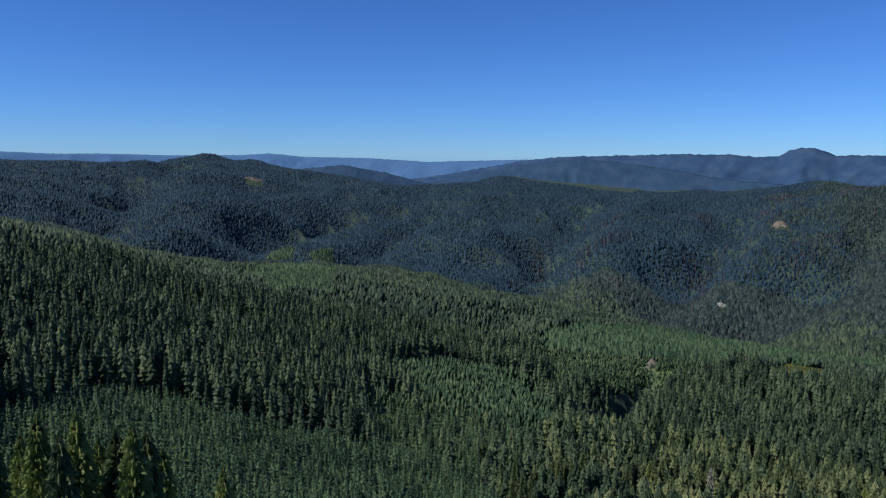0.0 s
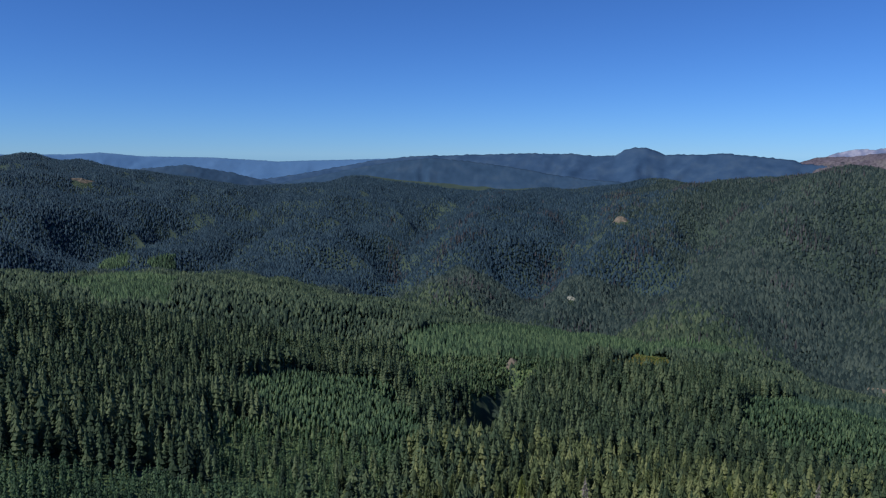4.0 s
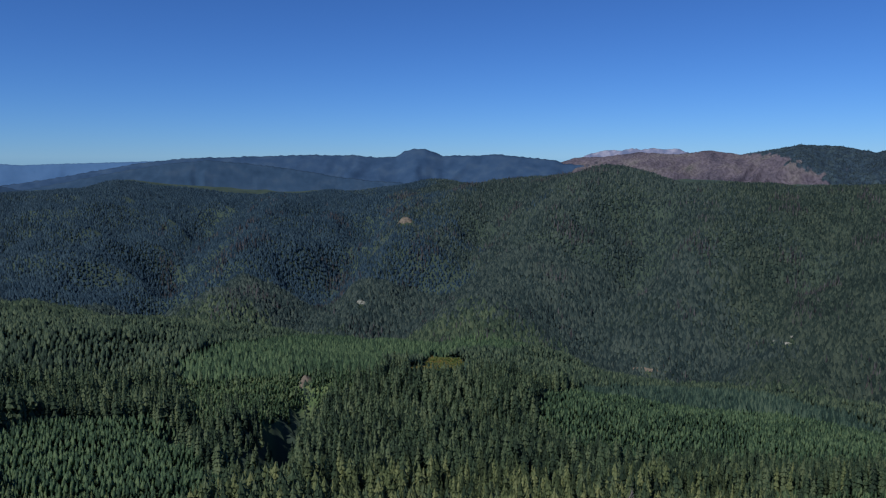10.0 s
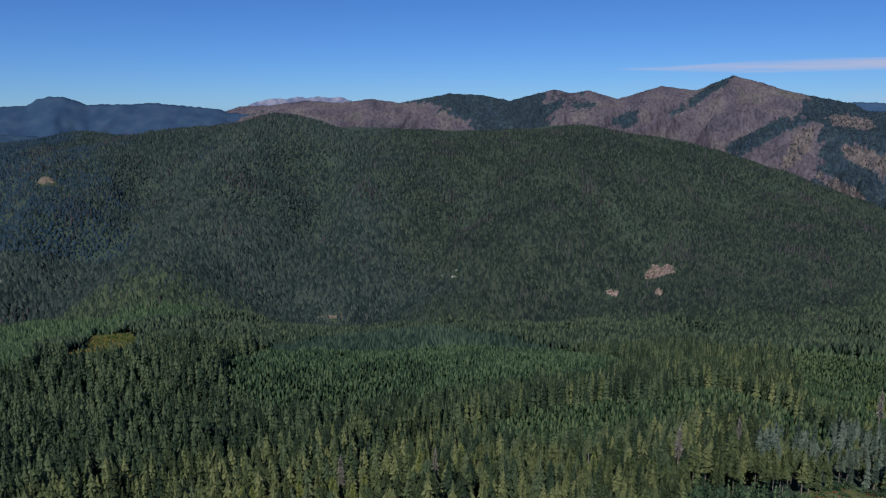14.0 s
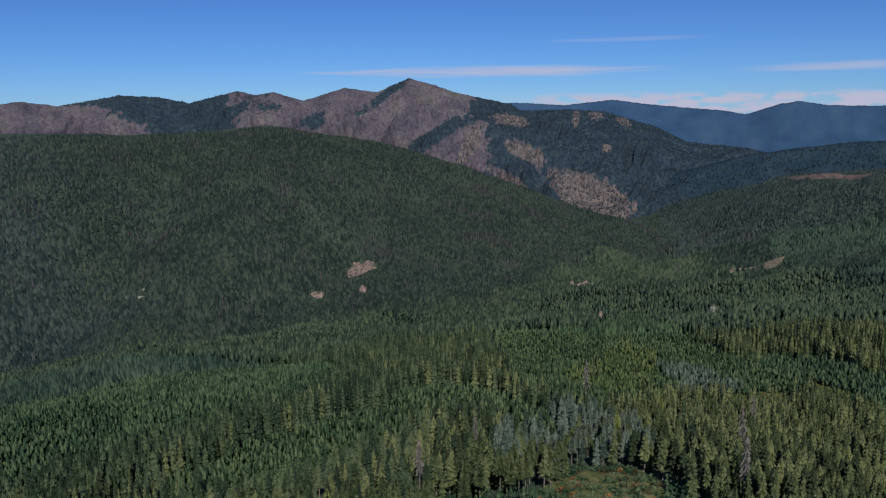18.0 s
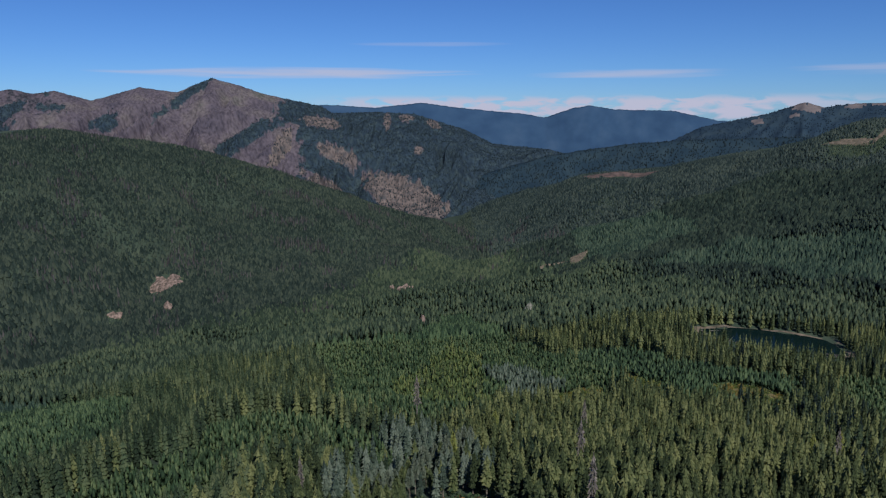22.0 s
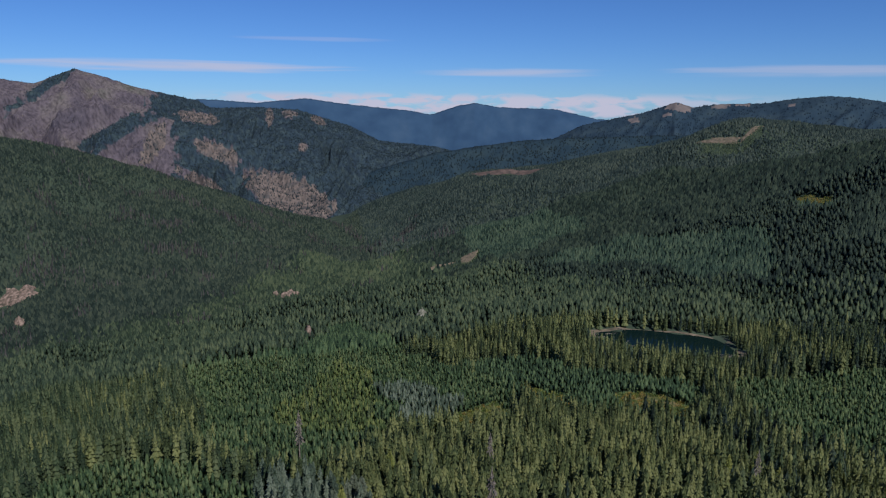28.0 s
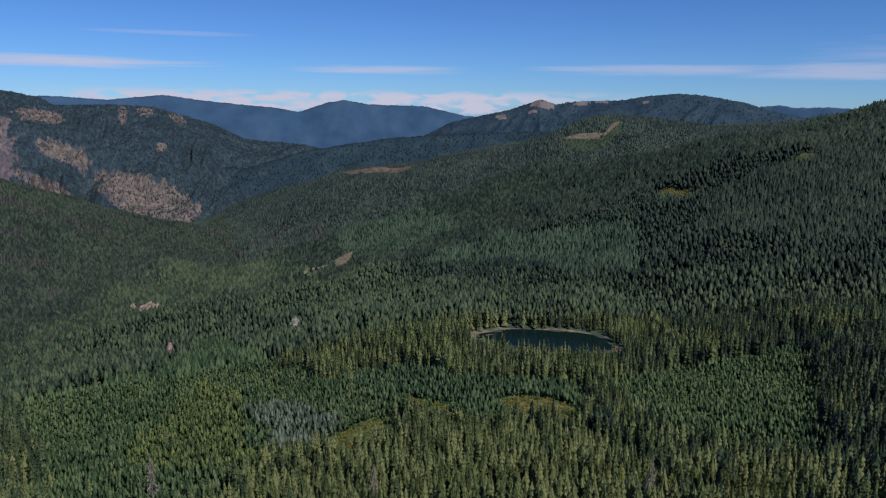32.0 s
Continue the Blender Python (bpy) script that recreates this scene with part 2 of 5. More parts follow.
# snow and rock paled to lilac, with the haze in the colour
PALE_PEAKS = earth("hazy_snowy_peaks", [(0.35, (0.10, 0.125, 0.20)), (0.5, (0.15, 0.16, 0.23)), (0.65, (0.24, 0.24, 0.30))], 0.02)
RED_SLOPE = earth("reddish_cleared_soil", [(0.3, (0.050, 0.046, 0.044)), (0.5, (0.098, 0.070, 0.064)), (0.7, (0.135, 0.098, 0.088))], 0.06)
DIRT = earth("tan_dirt_road", [(0.3, (0.07, 0.065, 0.048)), (0.7, (0.19, 0.15, 0.115))], 0.15)
DRY_GRASS = earth("dry_grass", [(0.3, (0.055, 0.075, 0.028)), (0.5, (0.105, 0.110, 0.042)), (0.7, (0.17, 0.135, 0.075))], 0.12)


def burnt_material():
    """A burnt mountainside: brown soil under grey snags, with covers of trees, tan scree and dark gullies that fray
    into each other.
    """
    m, n, l, b = material("burnt_slope")
    geo = n.new("ShaderNodeNewGeometry")

    def noise(scale, detail, squeeze=(1, 1, 1)):
        k = n.new("ShaderNodeVectorMath")
        k.operation = "MULTIPLY"
        l.new(geo.outputs["Position"], k.inputs[0])
        k.inputs[1].default_value = squeeze
        t = n.new("ShaderNodeTexNoise")
        t.inputs["Scale"].default_value, t.inputs["Detail"].default_value = scale, detail
        l.new(k.outputs[0], t.inputs["Vector"])
        return t.outputs["Fac"]

    broad, fray, streak = noise(0.006, 6), noise(0.03, 6), noise(0.075, 4, (1, 1, 0.3))

    def tones(fac, stops):
        r = ramp(n, stops)
        l.new(fac, r.inputs["Fac"])
        return r.outputs["Color"]

    def mix(fac, a, c, how="MIX"):
        k = n.new("ShaderNodeMix")
        k.data_type, k.blend_type = "RGBA", how
        if isinstance(fac, float):
            k.inputs[0].default_value = fac
        else:
            l.new(fac, k.inputs[0])
        l.new(a, k.inputs[6])
        l.new(c, k.inputs[7])
        return k.outputs[2]

    def cover(name):
        t = n.new("ShaderNodeAttribute")
        t.attribute_name = name
        k = n.new("ShaderNodeMath")
        k.operation = "MULTIPLY_ADD"
        l.new(fray, k.inputs[0])
        k.inputs[1].default_value = 1.6
        l.new(t.outputs["Fac"], k.inputs[2])
        q = n.new("ShaderNodeMapRange")
        q.interpolation_type = "SMOOTHSTEP"
        l.new(k.outputs[0], q.inputs[0])
        q.inputs[1].default_value, q.inputs[2].default_value = 1.15, 1.5
        return q.outputs[0]

    # soil leans violet and tree cover navy: distance haze in their tones
    base = tones(broad, [(0.32, (0.060, 0.054, 0.070)), (0.48, (0.094, 0.080, 0.095)), (0.62, (0.112, 0.098, 0.100)), (0.75, (0.094, 0.096, 0.082))])
    # a darker tone low in the gullies and in scattered spots
    base = mix(cover("dark_gully"), base, tones(streak, [(0.35, (0.030, 0.034, 0.044)), (0.65, (0.066, 0.060, 0.070))]))
    base = mix(cover("tan"), base, tones(fray, [(0.35, (0.066, 0.064, 0.066)), (0.5, (0.118, 0.098, 0.092)), (0.68, (0.150, 0.122, 0.112))]))
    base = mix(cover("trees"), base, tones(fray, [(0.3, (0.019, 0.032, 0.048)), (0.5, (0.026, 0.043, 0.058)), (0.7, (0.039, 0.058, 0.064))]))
    base = mix(0.75, base, tones(streak, [(0.36, (0.50, 0.50, 0.53)), (0.52, (1, 1, 1)), (0.68, (1.3, 1.27, 1.28))]), "MULTIPLY")
    l.new(base, b.inputs["Base Color"])
    bump = n.new("ShaderNodeBump")
    bump.inputs["Strength"].default_value, bump.inputs["Distance"].default_value = 0.8, 6.0
    l.new(streak, bump.inputs["Height"])
    l.new(bump.outputs[0], b.inputs["Normal"])
    b.inputs["Roughness"].default_value, b.inputs["Specular IOR Level"].default_value = 0.95, 0.1
    return m


BURNT = burnt_material()
# range colours: the blue haze of distance is painted into them
BLUE_VALLEY = earth("haze_tinted_valley_range", [(0.3, (0.024, 0.054, 0.108)), (0.5, (0.031, 0.067, 0.126)), (0.7, (0.042, 0.080, 0.140))], 0.008)
BLUE_FAR = earth("haze_tinted_far_range", [(0.3, (0.060, 0.125, 0.235)), (0.7, (0.075, 0.145, 0.26))], 0.006)
BLUE_MID = earth("haze_tinted_forest_range", [(0.3, (0.022, 0.047, 0.092)), (0.5, (0.030, 0.059, 0.110)), (0.7, (0.042, 0.073, 0.120))], 0.012)
# forest on the east slope and the spur, shifted to dark blue as haze
EAST_SLOPE = earth("haze_tinted_east_slope", [(0.3, (0.016, 0.032, 0.052)), (0.5, (0.022, 0.041, 0.062)), (0.7, (0.032, 0.053, 0.070))], 0.012)
VALLEY_SPUR = earth("haze_tinted_valley_spur", [(0.3, (0.014, 0.030, 0.046)), (0.5, (0.019, 0.037, 0.053)), (0.7, (0.028, 0.048, 0.060))], 0.012)
BLUE_DARK = earth("haze_tinted_foothills", [(0.3, (0.022, 0.046, 0.082)), (0.5, (0.029, 0.057, 0.098)), (0.7, (0.040, 0.068, 0.106))], 0.012)
CLIFF = earth("pale_pink_cliff", [(0.3, (0.085, 0.080, 0.088)), (0.7, (0.17, 0.14, 0.135))], 0.02)


def water_material():
    m, n, l, b = material("dark_teal_lake_water")
    b.inputs["Base Color"].default_value = (0.004, 0.012, 0.012, 1)
    b.inputs["Roughness"].default_value = 0.08
    b.inputs["Specular IOR Level"].default_value = 0.02
    t = n.new("ShaderNodeTexNoise")
    t.inputs["Scale"].default_value = 0.35
    k = n.new("ShaderNodeBump")
    k.inputs["Strength"].default_value, k.inputs["Distance"].default_value = 0.12, 0.15
    geo = n.new("ShaderNodeNewGeometry")
    l.new(geo.outputs["Position"], t.inputs["Vector"])
    l.new(t.outputs["Fac"], k.inputs["Height"])
    l.new(k.outputs[0], b.inputs["Normal"])
    return m


WATER = water_material()

# ---- the lie of the land: lines of (x, y, z) along creeks, lips and crests ----
CREEK = [(-900, 1500, 20), (-500, 1750, -90), (0, 1600, -125), (300, 1430, -140), (509, 1260, -148), (800, 900, -178), (1000, 660, -188), (1150, 450, -195),
         (1300, 250, -205), (1600, 80, -235), (2100, -20, -280), (2450, -70, -308), (3000, -110, -350), (3700, -170, -405), (4700, -450, -430)]
LIP = [(111, 500, -42), (199, 670, -65), (328, 665, -66), (377, 454, -76), (562, 720, -125), (700, 600, -125), (760, 300, -110), (868, 102, -113), (1102, 106, -137), (1442, -210, -164), (1900, -300, -205), (2733, -428, -200)]
NEAR_HILL = [(-160, 60, 100), (-90, 85, 88), (-50, 108, 76), (-30, 60, 76)]
BENCH = [(-600, 150, 110), (-180, 160, 66), (-85, 185, 46), (20, 180, 26), (150, 150, 14), (299, 123, 4), (459, 271, -42), (430, -20, -40), (380, -250, -35), (100, -350, 20)]
LAKE_BENCH = [(567, -121, -66), (640, -190, -74), (768, -175, -74), (640, -280, -74), (760, -330, -74), (814, -7, -100), (900, -300, -78)]
LEFT_SPUR = [(-460, 560, 92), (-420, 681, 72), (-404, 748, 50), (-377, 817, 24), (-271, 963, -25), (-152, 1039, -40), (85, 914, -53)]
WEST_CREST = [(-2000, 2500, 110), (-1724, 2814, 106), (-1497, 3145, 86), (-1411, 3250, 92), (-1299, 3374, 91), (-1237, 3437, 109), (-1136, 3509, 140), (-1040, 3480, 109), (-835, 3461, 84), (-656, 3451, 51), (-526, 3439, 28), (-344, 3415, 3),
              (-239, 3396, -12), (-83, 3358, -16), (123, 3302, -1), (282, 3357, 42), (375, 3243, 20), (542, 3023, -17), (652, 2863, -25), (747, 2706, 2), (854, 2624, -6), (990, 2590, -16), (1158, 2569, 2), (1289, 2617, 33), (1420, 2611, 38), (1505, 2563, 18)]
MAIN_CREST = [(1325, 2203, 33), (1415, 2132, 56), (1464, 1952, 73), (1494, 1777, 88), (1508, 1632, 100), (1584, 1643, 72), (1661, 1653, 63), (1773, 1612, 65), (1882, 1566, 55), (2018, 1467, 54), (2141, 1365, 40), (2235, 1285, 53),
              (2357, 1170, 62), (2400, 1075, 44), (2453, 933, 17), (2483, 820, 6), (2483, 642, -46), (2469, 453, -104), (2440, 268, -168), (2439, 120, -236), (2438, 30, -252), (2431, -94, -345)]
RIGHT_RISE = [(989, -585, 0), (1140, -430, -72), (1500, -480, -70), (1330, -640, -10), (1230, -760, 25), (1133, -835, 58), (1176, -946, 64), (1133, -993, 78), (1084, -1044, 90), (1047, -1079, 102), (784, -1033, 114), (560, -700, 20), (300, -1500, 140)]
KNOLL = [(1480, -1080, -10), (1740, -900, -62), (1830, -960, -30), (1900, -985, 0), (2015, -1052, 47), (1979, -1106, 78), (1943, -1158, 90), (1905, -1210, 81), (1845, -1284, 60), (1700, -1350, 40)]
RIGHT_SPURS = [(3058, -186, -294), (2912, -338, -231), (2757, -476, -167), (2699, -588, -124), (2615, -731, -117), (2570, -801, -99), (2523, -868, -77), (2436, -980, -44), (2331, -1099, -20), (2350, -1330, -10), (2900, -1900, 20)]
BEHIND = [(-600, -300, 80), (-800, -1200, 80), (0, -900, 90), (-1500, 300, 130), (-2500, 1500, 60), (-1500, -2500, 60), (1500, -3000, 60)]
BEYOND = [(-2600, 3700, -80), (-900, 4300, -90), (600, 4100, -90), (1900, 3200, -80), (2700, 2000, -120), (3200, 900, -260), (3100, 300, -330),
          (4300, 2200, -260), (2500, 4000, -250), (0, 4800, -250), (-3400, 3300, -150), (4200, -1800, -200), (3500, -3200, -100), (4700, -200, -420)]


# side valleys (depth in metres) and spurs (less than nought) on the far side of the creek
VALLEYS = [(66, [(476, 2518), (337, 2135), (226, 1817), (159, 1613)]), (60, [(877, 2141), (726, 1861), (494, 1546), (391, 1370)]), (66, [(1112, 1783), (875, 1546), (626, 1392), (526, 1304)]),
           (60, [(1504, 1464), (1221, 1322), (898, 1108)]), (55, [(1900, 1254), (1495, 1058), (1228, 998), (962, 920)]), (50, [(2267, 596), (1762, 575), (1415, 649), (1143, 707)]),
           (60, [(-322, 2495), (-462, 2218), (-535, 1860), (-527, 1500)]), (50, [(-1036, 2427), (-908, 1975), (-800, 1600)]), (60, [(-48, 2510), (-162, 2179), (-213, 1868)]),
           (-40, [(675, 2390), (401, 1783), (278, 1507)]), (-34, [(968, 2008), (727, 1641), (473, 1345)]), (-40, [(1254, 1607), (987, 1431), (700, 1183)]), (-36, [(1612, 1348), (1266, 1129), (1001, 1030)]),
           (-40, [(-949, 2927), (-762, 2042), (-660, 1700)]), (-40, [(225, 3007), (28, 2223), (-280, 1921)]), (-30, [(2174, 1039), (1691, 865), (1348, 787), (1064, 782)])]


def along(line, step=260):
    out = []
    for a, b in zip(line, line[1:]):
        a, b = np.array(a, float), np.array(b, float)
        n = max(1, int(np.hypot(*(b - a)[:2]) / step))
        out += [a + (b - a) * i / n for i in range(n)]
    return out + [np.array(line[-1], float)]


CRESTS = sum([along(s, 110) for s in (WEST_CREST, MAIN_CREST, RIGHT_RISE, KNOLL)], [])
LOWS = sum([along(s) for s in (CREEK, LIP, NEAR_HILL, BENCH, LAKE_BENCH, LEFT_SPUR, RIGHT_SPURS)], []) + [np.array(q, float) for q in BEHIND + BEYOND]
KNOTS = np.array(CRESTS + LOWS)


def _kernel(x, y):
    d2 = (x[:, None] - KNOTS[None, :, 0]) ** 2 + (y[:, None] - KNOTS[None, :, 1]) ** 2
    return np.sqrt(d2 + 70.0 ** 2)


def waves(x, y, size, seed, octaves=4):
    """Smooth noise of about +-1 with features of that size in metres."""
    rng = np.random.RandomState(seed)
    out, amp = np.zeros_like(x), 1.0
    for o in range(octaves):
        for _ in range(5):
            a, ph, k = rng.uniform(0, 6.283), rng.uniform(0, 6.283), 6.283 / size * rng.uniform(0.7, 1.4) * 2 ** o
            out = out + amp * np.sin((x * math.cos(a) + y * math.sin(a)) * k + ph + 1.3 * np.sin((x * math.sin(a) - y * math.cos(a)) * k * 0.6 + ph * 2))
        amp *= 0.5
    return out / 4.0


CENTRE = (80.0, 30.0)


def crest_reach(x, y):
    """How far out trees stand: to just past the crests."""
    a = np.degrees(np.arctan2(x - CENTRE[0], y - CENTRE[1]))
    return np.interp(a, [-60, -32, -18, -5, 12, 25, 34, 45, 60, 72, 85, 95, 105, 122, 132, 150, 165],
                     [2900, 3400, 3800, 3500, 3000, 2950, 2700, 2050, 2400, 2560, 2480, 3000, 2900, 2500, 2700, 2100, 1300])


LAKE, LAKE_LONG, LAKE_WIDE, LAKE_TURN, LAKE_LEVEL = (713.0, -218.0), 62.0, 31.0, radians(52), -77.0


def lake_edge(x, y):
    """Below 1 inside the lake, 1 at its edge."""
    dx, dy = x - LAKE[0], y - LAKE[1]
    u, v = dx * math.cos(LAKE_TURN) + dy * math.sin(LAKE_TURN), dy * math.cos(LAKE_TURN) - dx * math.sin(LAKE_TURN)
    a = np.arctan2(v / LAKE_WIDE, u / LAKE_LONG)
    return np.hypot(u / LAKE_LONG, v / LAKE_WIDE) / (1 + 0.07 * np.sin(3 * a + 1) + 0.05 * np.sin(5 * a))


def relief(x, y):
    """Swells, spurs and gullies on the hillsides."""
    r = np.hypot(x - 80, y - 30)
    z = waves(x, y, 420, 3) * np.clip((r - 150) / 900, 0.15, 1) * 11
    return z + np.clip((r - 900) / 700, 0, 1) * np.clip((crest_reach(x, y) - r) / 600, 0.1, 1) * 30 * (0.5 - np.abs(waves(x, y, 640, 15, 3)) * 1.6)


def side_valleys(x, y):
    """Valleys and spurs that run down to the creek."""
    z = np.zeros(len(x))
    fade = np.clip((crest_reach(x, y) - np.hypot(x - 80, y - 30)) / 500, 0.05, 1)
    for deep, line in VALLEYS:
        best = np.full(len(x), 9e9)
        for (ax, ay), (bx, by) in zip(line, line[1:]):
            t = np.clip(((x - ax) * (bx - ax) + (y - ay) * (by - ay)) / ((bx - ax) ** 2 + (by - ay) ** 2), 0, 1)
            best = np.minimum(best, (x - ax - t * (bx - ax)) ** 2 + (y - ay - t * (by - ay)) ** 2)
        z = z - (1.75 * deep if deep > 0 else 1.0 * deep) * fade * np.exp(-(np.sqrt(best + 30.0 ** 2) - 30) / 105.0)
    return z


# the crests keep their heights; the low lines keep theirs but for the side valleys
_due = KNOTS[:, 2] + 60 - relief(KNOTS[:, 0], KNOTS[:, 1])
_due[:len(CRESTS)] -= side_valleys(KNOTS[:len(CRESTS), 0], KNOTS[:len(CRESTS), 1])
_WEIGHTS = np.linalg.solve(_kernel(KNOTS[:, 0], KNOTS[:, 1]) - 1.0 * np.eye(len(KNOTS)), _due)


def canopy_floor(r):
    """How far the ground is raised among the far trees, to keep the dark gaps shallow, by the distance."""
    return np.interp(r, [450, 800, 1550], [0, 4, 11])


def height(x, y):
    x, y = np.asarray(x, float).ravel(), np.asarray(y, float).ravel()
    z = np.concatenate([(_kernel(x[i:i + 20000], y[i:i + 20000]) * _WEIGHTS).sum(1) for i in range(0, len(x), 20000)]) - 60
    r = np.hypot(x - 80, y - 30)
    z = z + relief(x, y) + side_valleys(x, y) + canopy_floor(r)
    # the ravine
    for ax, ay, bx, by in ((206, 670, 160, 600), (160, 600, 134, 545), (134, 545, 112, 482), (130, 558, 86, 578)):
        t = np.clip(((x - ax) * (bx - ax) + (y - ay) * (by - ay)) / ((bx - ax) ** 2 + (by - ay) ** 2), 0, 1)
        z = z - 30 * np.exp(-((x - ax - t * (bx - ax)) ** 2 + (y - ay - t * (by - ay)) ** 2) / 15.0 ** 2)
    # the lake's basin, and its level shore
    e = lake_edge(x, y)
    shore = np.clip((1.5 - e) / 0.35, 0, 1)
    z = z * (1 - shore) + (LAKE_LEVEL + 1.2) * shore
    return np.where(e < 1, LAKE_LEVEL + 0.6 - 6 * np.clip((1.02 - e) / 0.2, 0, 1), z)


def mesh_from(name, verts, faces, mat, smooth=True):
    """One mesh from arrays of places and of equal-sided faces."""
    me = bpy.data.meshes.new(name)
    verts, faces = np.asarray(verts, np.float32), np.asarray(faces, np.int32)
    k = faces.shape[1]
    me.vertices.add(len(verts))
    me.vertices.foreach_set("co", verts.ravel())
    me.loops.add(faces.size)
    me.loops.foreach_set("vertex_index", faces.ravel())
    me.polygons.add(len(faces))
    me.polygons.foreach_set("loop_start", np.arange(0, faces.size, k, dtype=np.int32))
    me.polygons.foreach_set("use_smooth", np.full(len(faces), smooth))
    me.update(calc_edges=True)
    me.materials.append(mat)
    return me


def give_tone(me, values):
    """A tone of its own for each tree or bough, kept on its vertices."""
    a = me.attributes.new("tone", "FLOAT", "POINT")
    a.data.foreach_set("value", np.asarray(values, np.float32))


def sheet(rows, cols, wrap=False):
    """Quads of a grid of rows x cols vertices."""
    i, j = np.meshgrid(np.arange(rows - 1), np.arange(cols if wrap else cols - 1), indexing="ij")
    j2 = (j + 1) % cols
    return np.stack([i * cols + j, i * cols + j2, (i + 1) * cols + j2, (i + 1) * cols + j], -1).reshape(-1, 4)


# ---- ground ----
_rr = np.concatenate([[0.01], np.geomspace(25, 4900, 165)])
_aa = np.linspace(0, 2 * math.pi, 420, endpoint=False)
_R, _A = np.meshgrid(_rr, _aa, indexing="ij")
GX, GY = CENTRE[0] + _R * np.sin(_A), CENTRE[1] + _R * np.cos(_A)
GZ = height(GX, GY).reshape(GX.shape)
ground = tagged(new("ground", mesh_from("ground", np.stack([GX, GY, GZ], -1).reshape(-1, 3), sheet(len(_rr), len(_aa), True)[:, ::-1], FOREST_FLOOR)),
                "dark forest floor over rolling hills and valleys", "ground", kind="structure")


def on_ground(x, y):
    """The height of the ground's sheet under places."""
    r, a = np.hypot(x - CENTRE[0], y - CENTRE[1]), np.arctan2(x - CENTRE[0], y - CENTRE[1]) % (2 * math.pi)
    i = np.clip(np.searchsorted(_rr, r) - 1, 0, len(_rr) - 2)
    f = np.clip((r - _rr[i]) / (_rr[i + 1] - _rr[i]), 0, 1)
    g = a / (2 * math.pi) * len(_aa)
    j = np.floor(g).astype(int) % len(_aa)
    h, k = g - np.floor(g), (j + 1) % len(_aa)
    return (GZ[i, j] * (1 - f) + GZ[i + 1, j] * f) * (1 - h) + (GZ[i, k] * (1 - f) + GZ[i + 1, k] * f) * h


# ---- far ranges ----
def inside(x, y, ring):
    """Which places lie in a ring of (x, y)."""
    hit = np.zeros(len(x), bool)
    for (ax, ay), (bx, by) in zip(ring, ring[1:] + ring[:1]):
        cross = ((ay > y) != (by > y)) & (x < (bx - ax) * (y - ay) / ((by - ay) or 1e-9) + ax)
        hit ^= cross
    return hit


def far_range(name, skyline, far, deep, foot, mats, label, rib=0.30, seed=1, eye=(40, 40, 148), pick=None, grain=3.0, step=0.16, rows=30):
    """A mountain range: skyline of (azimuth, elevation) in degrees as it stands far off, at that distance, with spurs and gullies that run down to its foot.
    pick chooses among the materials by azimuth, by the share of the slope's height and by place."""
    sk = np.array(skyline)
    az = np.arange(sk[0, 0], sk[-1, 0], step)
    u = np.concatenate([np.linspace(0, 1, rows), [1.02, 1.06]])
    A, U = np.meshgrid(az, u)
    E = np.interp(A, sk[:, 0], sk[:, 1])
    V = np.clip(U, 0, 1)
    r = far - deep * (1 - U)
    top = far * np.tan(np.radians(E)) + eye[2]
    x, y = eye[0] + r * np.sin(np.radians(A)), eye[1] + r * np.cos(np.radians(A))
    s, d = np.radians(A) * far, (1 - U) * deep
    wide = waves(s, d, 900, seed + 20, 2)
    gully = 0
    for size, amp in ((520, 1.0), (230, 0.5), (100, 0.25), (46, 0.11)):
        gully = gully + amp * (1 - 2.2 * np.abs(waves(s + 160 * wide + 0.8 * d, d * 0.5 + 60 * wide, size, seed + size, 1)))
    gully = np.maximum(gully, -0.8)
    room = np.sin(np.pi * V ** 0.8) ** 0.8 * np.clip(0.25 + 1.3 * V, 0, 1)
    z = foot + (top - foot) * (V ** 1.05 + rib * 0.32 * room * gully) - np.clip(U - 1, 0, 1) * 1800
    z = np.minimum(z, top) + V ** 2 * np.maximum(waves(s, d, 45, seed + 9, 3), -0.5) * grain
    me = mesh_from(name, np.stack([x, y, z], -1).reshape(-1, 3), sheet(len(u), len(az)), mats[0])
    which = np.zeros_like(A, dtype=int)
    if pick:
        for m in mats[1:]:
            me.materials.append(m)
        which = pick(A, V, s, d, gully, np.degrees(np.arctan2(z - eye[2], r)))
        for k, cover in ((1, "trees"), (2, "tan"), (3, "dark_gully")):
            m = (which == k).astype(float)
            for _ in range(2):
                m = (np.roll(m, 1, 0) + np.roll(m, -1, 0) + np.roll(m, 1, 1) + np.roll(m, -1, 1) + 2 * m) / 6
            me.attributes.new(cover, "FLOAT", "POINT").data.foreach_set("value", m.ravel().astype(np.float32))
        if len(mats) > 1:
            me.polygons.foreach_set("material_index", which[:-1, :-1].ravel().astype(np.int32))
    tagged(new(name, me), label, "mountains", kind="structure")
    return x, y, z, which, A, V


# bands of trees that the fire left, as (azimuth, elevation) round the mountain
NORTH_FLANK = [(51.4, 0.2), (53.6, 1.4), (57.7, 1.6), (59.7, 1.0), (63.0, 1.0), (62.5, 0.1), (64.4, 0.5), (63.3, -0.8), (62.6, -2.4), (58.0, -2.4), (55.4, -0.6), (53.5, 0.2)]
